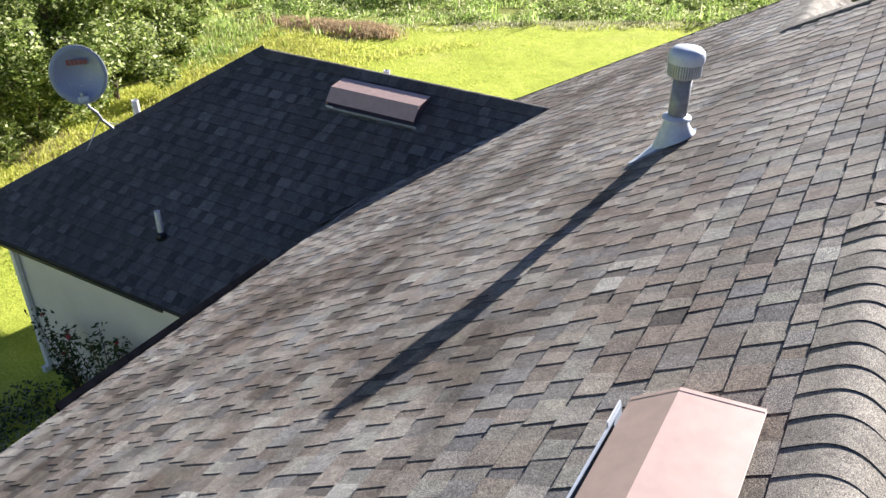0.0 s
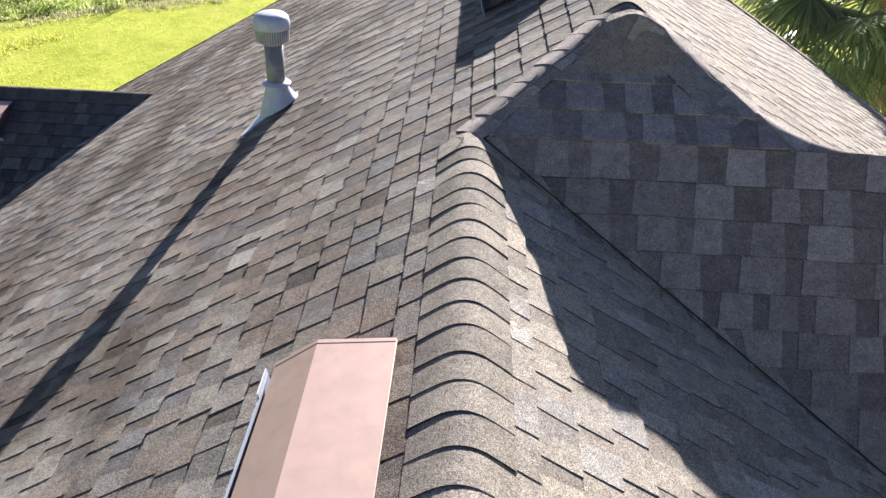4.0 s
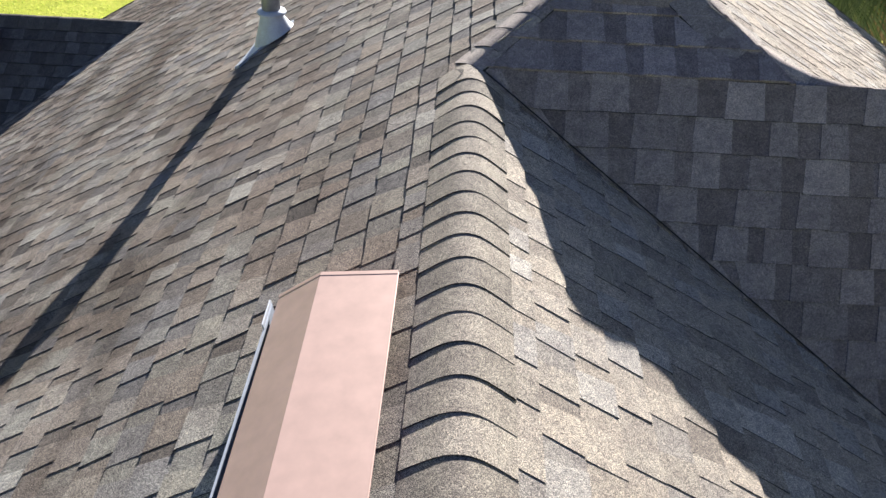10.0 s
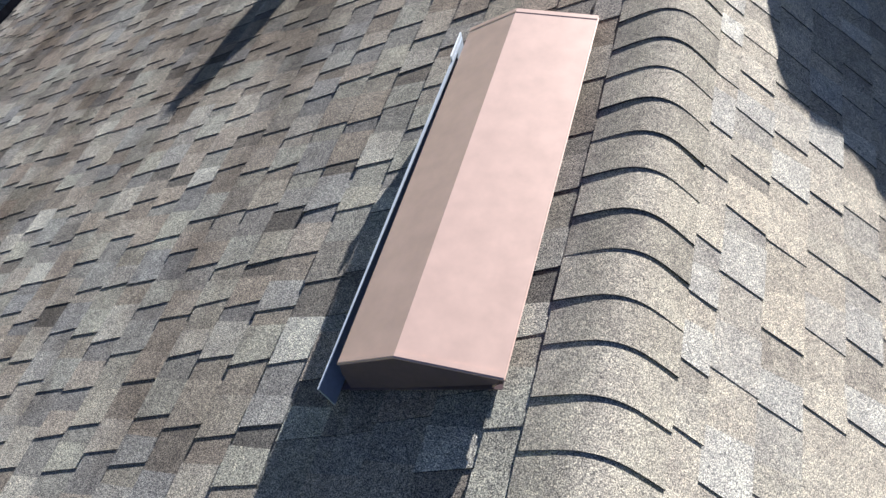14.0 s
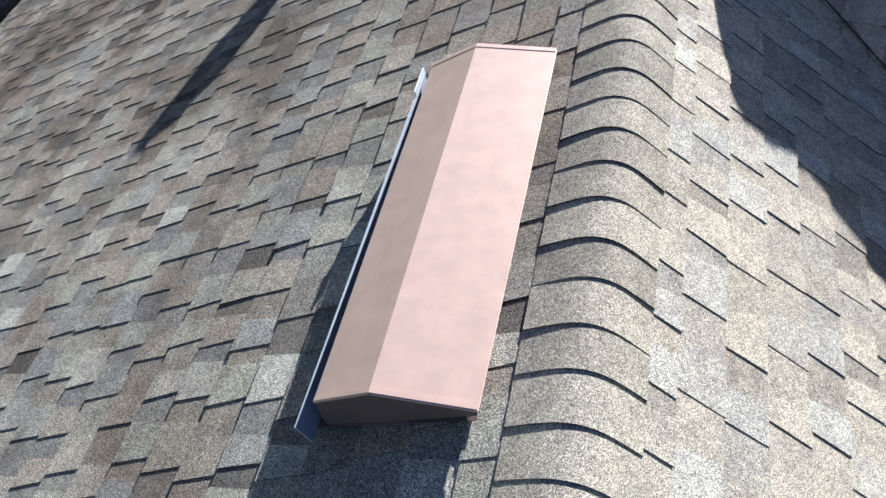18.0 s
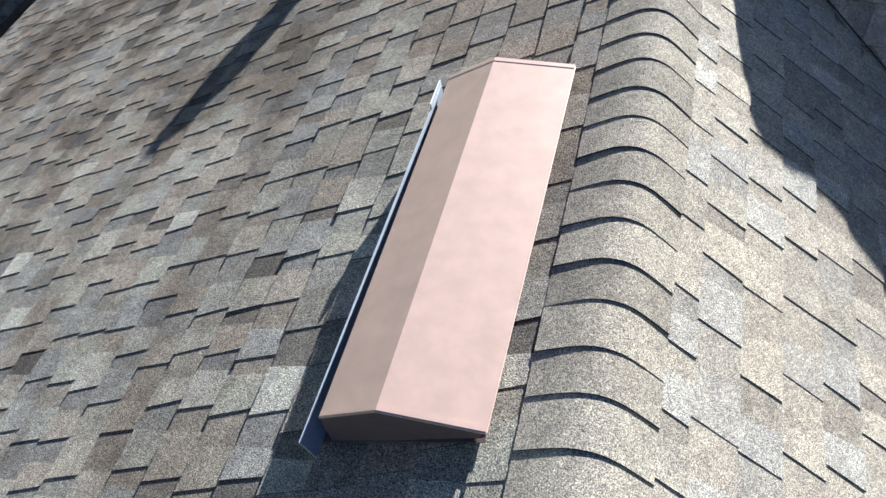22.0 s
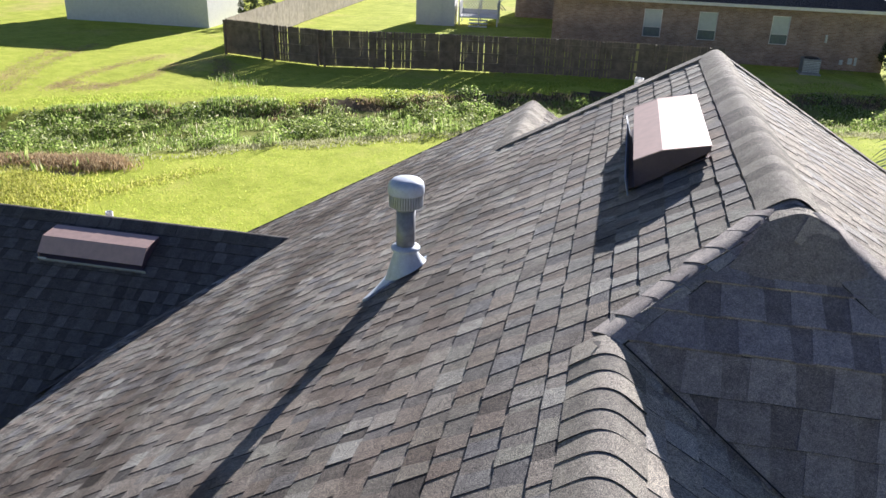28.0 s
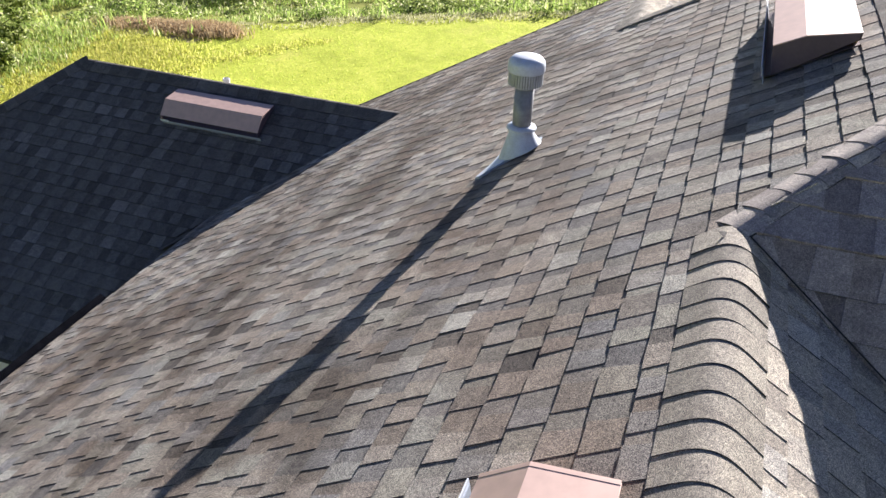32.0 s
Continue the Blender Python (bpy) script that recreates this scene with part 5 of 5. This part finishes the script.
# ---- fences ----
def fence(points, height, label, material, gap, seed, pale=0.02):
    rng = random.Random(seed)
    t = thing("fence", label, "fence", "board fences", at=pose(*points[0], level(*points[0])))
    o = Vector((*points[0], level(*points[0])))
    shapes = []
    for w in (0.135, 0.14, 0.13):
        bm = bmesh.new()
        prism(bm, [(-w / 2, 0.03), (w / 2, 0.03), (w / 2, height - 0.05), (w / 2 - 0.03, height), (-w / 2 + 0.03, height), (-w / 2, height - 0.05)], -0.009, 0.009)
        me = bpy.data.meshes.new("board")
        bmesh.ops.recalc_face_normals(bm, faces=bm.faces)
        bm.to_mesh(me)
        bm.free()
        me.materials.append(material)
        shapes.append(me)
    alt = shapes[0].copy()
    alt.materials[0] = FENCE_NEW
    for a, b in zip(points, points[1:]):
        a, b = Vector(a), Vector(b)
        d = b - a
        n = d.length
        ang = math.degrees(math.atan2(d.y, d.x))
        s = 0.07
        while s < n:
            p = a + d * (s / n)
            ob = new("board", alt if rng.random() < pale else rng.choice(shapes))
            ob.parent = t
            ob.matrix_basis = pose(p.x - o.x, p.y - o.y, level(p.x, p.y) - o.z + rng.uniform(-0.015, 0.015), 0, rng.uniform(-0.8, 0.8), ang)
            s += 0.131 + (gap if rng.random() < 0.45 + 0.45 * math.sin(s * 0.9 + seed) else 0.0)
        for z in (0.4, height * 0.5, height - 0.3):
            bm = bmesh.new()
            box(bm, 0, n, -0.05, -0.012, z - 0.045, z + 0.045)
            ob = part("rail", bm, material, t)
            ob.matrix_basis = pose(a.x - o.x, a.y - o.y, (level(*a) + level(*b)) / 2 - o.z, 0, 0, ang)
        s = 0.0
        while s <= n:
            p = a + d * (s / n)
            bm = bmesh.new()
            box(bm, -0.05, 0.05, -0.15, -0.05, -0.2, height - 0.02, 0.006)
            ob = part("post", bm, material, t)
            ob.matrix_basis = pose(p.x - o.x, p.y - o.y, level(p.x, p.y) - o.z, 0, 0, ang)
            s += 2.4


FENCE_NEW = plain("new_cedar", (0.50, 0.44, 0.20), 0.85, 0, 0.15, 3.0, 30.0, 0.3)
fence([(-19.6, 37.9), (-16.6, 37.0), (-13.9, 36.6), (-10.8, 37.1), (-7.8, 37.9), (-0.9, 38.6), (4.6, 38.7)], 1.72, "weathered dark board fence in shade, some boards pale", FENCE, 0.02, 91)
fence([(-20.3, 66.0), (-20.2, 50.0), (-19.7, 38.1)], 1.72, "pale weathered board fence running away", FENCE_PALE, 0.006, 92, 0.0)


# ---- brick house ----
def brick_mat():
    m, n, l, b = mat("brick", 0.9)
    t = n.new("ShaderNodeTexBrick")
    tc = n.new("ShaderNodeTexCoord")
    mp = n.new("ShaderNodeMapping")
    mp.inputs["Rotation"].default_value = (radians(90), 0, 0)
    l.new(tc.outputs["Object"], mp.inputs["Vector"])
    l.new(mp.outputs["Vector"], t.inputs["Vector"])
    t.inputs["Color1"].default_value = (0.32, 0.21, 0.165, 1)
    t.inputs["Color2"].default_value = (0.46, 0.34, 0.28, 1)
    t.inputs["Mortar"].default_value = (0.5, 0.47, 0.43, 1)
    t.inputs["Scale"].default_value = 1.0
    t.inputs["Brick Width"].default_value = 0.21
    t.inputs["Row Height"].default_value = 0.075
    t.inputs["Mortar Size"].default_value = 0.006
    a = noise_node(n, l, 1.2, 5, 0.7, tc.outputs["Object"])
    r = ramp(n, l, a.outputs["Fac"], [(0.35, (0.75, 0.72, 0.72)), (0.65, (1.15, 1.1, 1.05))])
    l.new(mix(n, l, 'MULTIPLY', 1.0, t.outputs["Color"], r.outputs["Color"]), b.inputs["Base Color"])
    bump(n, l, b, t.outputs["Fac"], -0.4, 0.01)
    return m


BRICK = brick_mat()
DARKROOF = shingle_mat("dark_roof", [(0.0, (0.07, 0.065, 0.07)), (1.0, (0.13, 0.12, 0.12))], blotch=0.6)
GLASS = plain("window_blind", (0.62, 0.68, 0.66), 0.25, 0.0, 0.06)
SASH = plain("dark_sash", (0.16, 0.20, 0.21), 0.2)
WHITE = plain("white_paint", (0.84, 0.83, 0.80), 0.6, 0, 0.06)


def brick_house():
    t = thing("brick_house", "long brown brick house with a dark shingle roof", "house", at=pose(-3.9, 45.2, GROUND))
    L, D, H = 17.0, 13.5, 3.1
    opens = [(5.3, 1.45, 0.95), (8.12, 1.45, 0.95), (11.75, 1.35, 0.9)]
    xs = [0.0] + [q for x, _, w in opens for q in (x - w / 2, x + w / 2)] + [L]
    for i in range(0, len(xs), 2):
        bm = bmesh.new()
        box(bm, xs[i], xs[i + 1], 0, 0.2, 0, H)
        part("wall", bm, BRICK, t)
    for x, h, w in opens:
        for z0, z1 in ((0, 1.1), (2.55, H)):
            bm = bmesh.new()
            box(bm, x - w / 2, x + w / 2, 0, 0.2, z0, z1)
            part("wall", bm, BRICK, t)
        bm = bmesh.new()
        box(bm, x - w / 2, x + w / 2, 0.05, 0.14, 1.1, 2.55)
        win = part("window", bm, WHITE, t)
        for z0, z1, mt in ((1.14, 1.60, SASH), (1.64, 2.50, GLASS)):
            bm = bmesh.new()
            box(bm, x - w / 2 + 0.05, x + w / 2 - 0.05, 0.035, 0.06, z0, z1)
            part("pane", bm, mt, win, "pale blind behind the glass" if mt is GLASS else "")
        bm = bmesh.new()
        box(bm, x - w / 2 - 0.05, x + w / 2 + 0.05, -0.04, 0.1, 1.05, 1.1)
        part("sill", bm, BRICK, win)
    for a in ((0, 0.2, 0.2, D), (L - 0.2, L, 0.2, D), (0.2, L - 0.2, D - 0.2, D)):
        bm = bmesh.new()
        box(bm, *a, 0, H)
        part("wall", bm, BRICK, t)
    bm = bmesh.new()
    o, rise = 0.45, 2.8
    base = [bm.verts.new(q) for q in ((-o, -o, H - 0.05), (L + o, -o, H - 0.05), (L + o, D + o, H - 0.05), (-o, D + o, H - 0.05))]
    top = [bm.verts.new(q) for q in ((D / 2, D / 2, H + rise), (L - D / 2 + 2, D / 2, H + rise))]
    for f in ((base[0], base[1], top[1], top[0]), (base[1], base[2], top[1]), (base[2], base[3], top[0], top[1]), (base[3], base[0], top[0]), base):
        bm.faces.new(f)
    part("roof", bm, DARKROOF, t, "dark grey shingle roof")
    bm = bmesh.new()
    box(bm, -o, L + o, -o - 0.02, -o, H - 0.18, H - 0.02)
    part("fascia", bm, WHITE, t)
    bm = bmesh.new()
    box(bm, -3.8, 0.0, 13.3, 13.5, 0, H)
    part("wall", bm, BRICK, t)
    bm = bmesh.new()
    box(bm, -3.8, -3.6, 13.5, 18.0, 0, H)
    part("wall", bm, BRICK, t)
    bm = bmesh.new()
    prism(bm, [(12.9, H - 0.05), (18.4, H - 0.05), (15.6, H + 1.9)], -4.2, 3.0)
    bmesh.ops.rotate(bm, verts=bm.verts, cent=(0, 0, 0), matrix=Matrix(((0, 1, 0), (1, 0, 0), (0, 0, 1))))
    part("roof", bm, DARKROOF, t)
    for x, y in ((13.4, 1.0), (14.2, 2.6)):
        bm = bmesh.new()
        z = H + 0.3 + y * 0.46
        box(bm, x, x + 0.3, y, y + 0.35, z - 0.1, z + 0.18, 0.02)
        part("roof_cap", bm, WHITE, t, "small white roof vent")
    for x, z, w, h in ((14.0, 1.35, 0.1, 0.4), (14.9, 0.3, 0.16, 0.25), (15.3, 0.35, 0.2, 0.3), (15.6, 0.3, 0.12, 0.4)):
        bm = bmesh.new()
        box(bm, x, x + w, -0.12, 0.0, z, z + h, 0.01)
        part("meter_box", bm, GALV, t)


brick_house()
ac = thing("air_conditioner", "grey outdoor air conditioner unit beside the brick wall", "air conditioner", at=pose(9.3, 43.6, GROUND))
bm = bmesh.new()
box(bm, -0.42, 0.42, -0.42, 0.42, 0.06, 0.78, 0.03)
part("cabinet", bm, DARKGALV, ac)
bm = bmesh.new()
box(bm, -0.5, 0.5, -0.5, 0.5, 0, 0.06)
part("pad", bm, CONCRETE, ac)
for i in range(7):
    bm = bmesh.new()
    box(bm, -0.38, 0.38, -0.435, -0.42, 0.16 + i * 0.08, 0.19 + i * 0.08)
    part("louvre", bm, GALV, ac)
bm = bmesh.new()
lathe(bm, [(0.34, 0.78), (0.34, 0.81), (0.3, 0.82), (0.05, 0.83)], 24)
part("fan_grille", bm, DARKMETAL, ac)


# ---- white outbuildings ----
def shed(name, label, m, L, D, H, rise, door=None):
    t = thing(name, label, "shed", at=m)
    n = int(H / 0.18)
    for i in range(n):
        z = i * H / n
        for a in ((0, L, -0.02, 0.05), (0, L, D - 0.05, D + 0.02)):
            bm = bmesh.new()
            prism(bm, [(a[2] if a[2] < 0 else a[2], z), (a[3], z), (a[3] - (0.0 if a[2] < 0 else 0.012), z + H / n), (a[2] + (0.012 if a[2] < 0 else 0.0), z + H / n)], a[0], a[1])
            bmesh.ops.rotate(bm, verts=bm.verts, cent=(0, 0, 0), matrix=Matrix(((0, 1, 0), (1, 0, 0), (0, 0, 1))))
            part("plank", bm, WHITE, t)
    for x in (0, L - 0.06):
        bm = bmesh.new()
        vs = [(x, 0.05, 0), (x, D - 0.05, 0), (x, D - 0.05, H), (x, D / 2, H + rise), (x, 0.05, H)]
        a = [bm.verts.new(v) for v in vs]
        b = [bm.verts.new((v[0] + 0.06, v[1], v[2])) for v in vs]
        bm.faces.new(a)
        bm.faces.new(b)
        for i in range(5):
            bm.faces.new((a[i], a[(i + 1) % 5], b[(i + 1) % 5], b[i]))
        part("end_wall", bm, WHITE, t)
    for s in (0, 1):
        bm = bmesh.new()
        y0, y1 = (-0.25, D / 2) if s == 0 else (D / 2, D + 0.25)
        z0, z1 = (H - 0.25 * rise / (D / 2), H + rise) if s == 0 else (H + rise, H - 0.25 * rise / (D / 2))
        vs = [(-0.2, y0, z0 + 0.02), (L + 0.2, y0, z0 + 0.02), (L + 0.2, y1, z1 + 0.02), (-0.2, y1, z1 + 0.02)]
        a = [bm.verts.new(v) for v in vs]
        b = [bm.verts.new((v[0], v[1], v[2] + 0.06)) for v in vs]
        bm.faces.new(a)
        bm.faces.new(b)
        for i in range(4):
            bm.faces.new((a[i], a[(i + 1) % 4], b[(i + 1) % 4], b[i]))
        part("roof", bm, DARKROOF, t)
    if door:
        bm = bmesh.new()
        box(bm, door, door + 0.9, -0.05, -0.02, 0.1, 2.0, 0.01)
        part("door", bm, WHITE, t)
    return t


shed("storage_building", "white sided outbuilding standing on the far grass", pose(-24.4, 45.2, GROUND, 0, 0, 181) @ Matrix.Translation((0, -5.0, 0)), 9.5, 5.0, 2.7, 1.3)
shed("playhouse", "small white shed with a lattice porch", pose(-13.3, 52.0, GROUND, 0, 0, 6), 2.5, 2.4, 2.3, 0.8, 0.8)
porch = thing("porch", "white raised porch with lattice railing and steps", "porch", at=pose(-10.6, 52.5, GROUND, 0, 0, 6))
bm = bmesh.new()
box(bm, 0, 2.6, 0.3, 2.4, 0.5, 0.58)
part("deck", bm, WHITE, porch)
for x in (0.03, 1.3, 2.5):
    for y in (0.33, 2.3):
        bm = bmesh.new()
        box(bm, x - 0.04, x + 0.04, y - 0.04, y + 0.04, 0, 1.5)
        part("post", bm, WHITE, porch)
for x in (0.0, 2.5):
    bm = bmesh.new()
    box(bm, x, x + 0.06, 0.3, 2.4, 0.5, 1.5, 0.01)
    part("side_panel", bm, WHITE, porch)
bm = bmesh.new()
box(bm, 0, 2.56, 2.3, 2.36, 0.5, 0.85, 0.01)
part("back_panel", bm, WHITE, porch)
bm = bmesh.new()
box(bm, 0, 2.56, 2.3, 2.38, 1.72, 1.8, 0.01)
part("handrail", bm, WHITE, porch)
for i in range(13):
    for side in (1, -1):
        bm = bmesh.new()
        box(bm, -0.025, 0.025, -0.008, 0.008, -0.66, 0.66, 0, pose(0.1 + i * 0.2, 2.34 + side * 0.01, 1.28, 0, 45 * side, 0))
        part("lattice_slat", bm, WHITE, porch)
for i in range(3):
    bm = bmesh.new()
    box(bm, 0.7, 1.9, 0.3 - 0.28 * (i + 1), 0.3 - 0.28 * i, 0.36 - 0.16 * i, 0.42 - 0.16 * i)
    part("step", bm, WHITE, porch)


for i, (x, y) in enumerate(((-22.9, 47.6), (-22.2, 49.2))):
    tree(x, y, 1.5, 0.7, 75 + i, "dark conical shrub beside the white building", 2500, 0.055, "shrub", 0.15, DARKLEAF)


# ---- street, pavement, pole ----
def slab(name, pts, z, label, joints=0):
    bm = bmesh.new()
    top = [bm.verts.new((x, y, z)) for x, y in pts]
    low = [bm.verts.new((x, y, z - 0.25)) for x, y in pts]
    bm.faces.new(top)
    for i in range(len(pts)):
        bm.faces.new((top[i], low[i], low[(i + 1) % len(pts)], top[(i + 1) % len(pts)]))
    return tagged(make(name, bm, CONCRETE), label, "pavement", kind="structure")


slab("pavement", [(11.0, -6.0), (40.0, -6.0), (40.0, 9.3), (13.4, 8.7), (11.0, 8.6)], GROUND + 0.06, "pale concrete drive beside the grass")
slab("road", [(16.5, 67.0), (46.0, 62.0), (46.0, 64.5), (16.5, 69.5)], GROUND + 0.05, "sunlit pale concrete street")
slab("road", [(19.0, 84.0), (40.0, 60.0), (46.0, 62.0), (26.0, 96.0)], GROUND + 0.06, "sunlit pale concrete street")
pole = thing("utility_pole", "thin dark leaning pole beside the street", "pole", at=pose(18.3, 60.0, GROUND))
bm = bmesh.new()
tube(bm, [(0, 0, -0.2), (0.1, 0, 2.5), (0.3, 0.2, 7.0)], [0.12, 0.1, 0.08], 10)
part("shaft", bm, BARK, pole)
bm = bmesh.new()
box(bm, -0.7, 1.2, 0.12, 0.22, 6.4, 6.52)
part("cross_arm", bm, BARK, pole)

# ---- planting by the wing wall ----
ROSE = plain("rose", (0.45, 0.05, 0.07), 0.6)


def rose_bush(x, y, h, seed):
    rng = random.Random(seed)
    t = thing("rose_bush", "straggly rose bush with red blooms against the cream wall", "shrub", at=pose(x, y, GROUND))
    v, f = [], []
    for i in range(9):
        a = rng.uniform(0, 6.283)
        r = rng.uniform(0.15, 0.5)
        tip = Vector((math.cos(a) * r, math.sin(a) * r * 0.6, h * rng.uniform(0.55, 1.05)))
        bm = bmesh.new()
        tube(bm, [(0, 0, 0), tip * 0.5 + Vector((0, 0, h * 0.1)), tip], [0.012, 0.008, 0.004], 5)
        part("stem", bm, BARK, t)
        for k in range(6):
            c = tip * (0.35 + 0.65 * k / 5)
            leaves(v, f, c, 0.12, 14, 0.035, rng)
        if i % 3 == 0:
            bm = bmesh.new()
            for q in range(4):
                lathe(bm, [(0.008, 0), (0.03 - 0.005 * q, 0.012 + 0.008 * q), (0.024 - 0.005 * q, 0.03 + 0.004 * q)], 9, pose(*tip, rng.uniform(-25, 25), rng.uniform(-25, 25), q * 30))
            part("bloom", bm, ROSE, t)
    raw("foliage", v, f, DARKLEAF, t)


rose_bush(-8.3, 3.75, 1.5, 101)
rose_bush(-7.5, 3.72, 1.7, 102)
BED = leaf_mat("bed_plants", [(0.0, (0.05, 0.07, 0.03)), (0.6, (0.12, 0.14, 0.07)), (0.9, (0.3, 0.3, 0.26)), (1.0, (0.6, 0.6, 0.58))], 0.25)
rng = random.Random(7)
v, f = [], []
for i in range(60):
    leaves(v, f, (rng.uniform(-9.4, -6.6), rng.uniform(2.4, 3.7), GROUND + 0.08), 0.22, 60, 0.03, rng, 0.6)
tagged(raw("bed_plants", v, f, BED), "low grey-green bedding plants in dark mulch", "plants", kind="stuff")
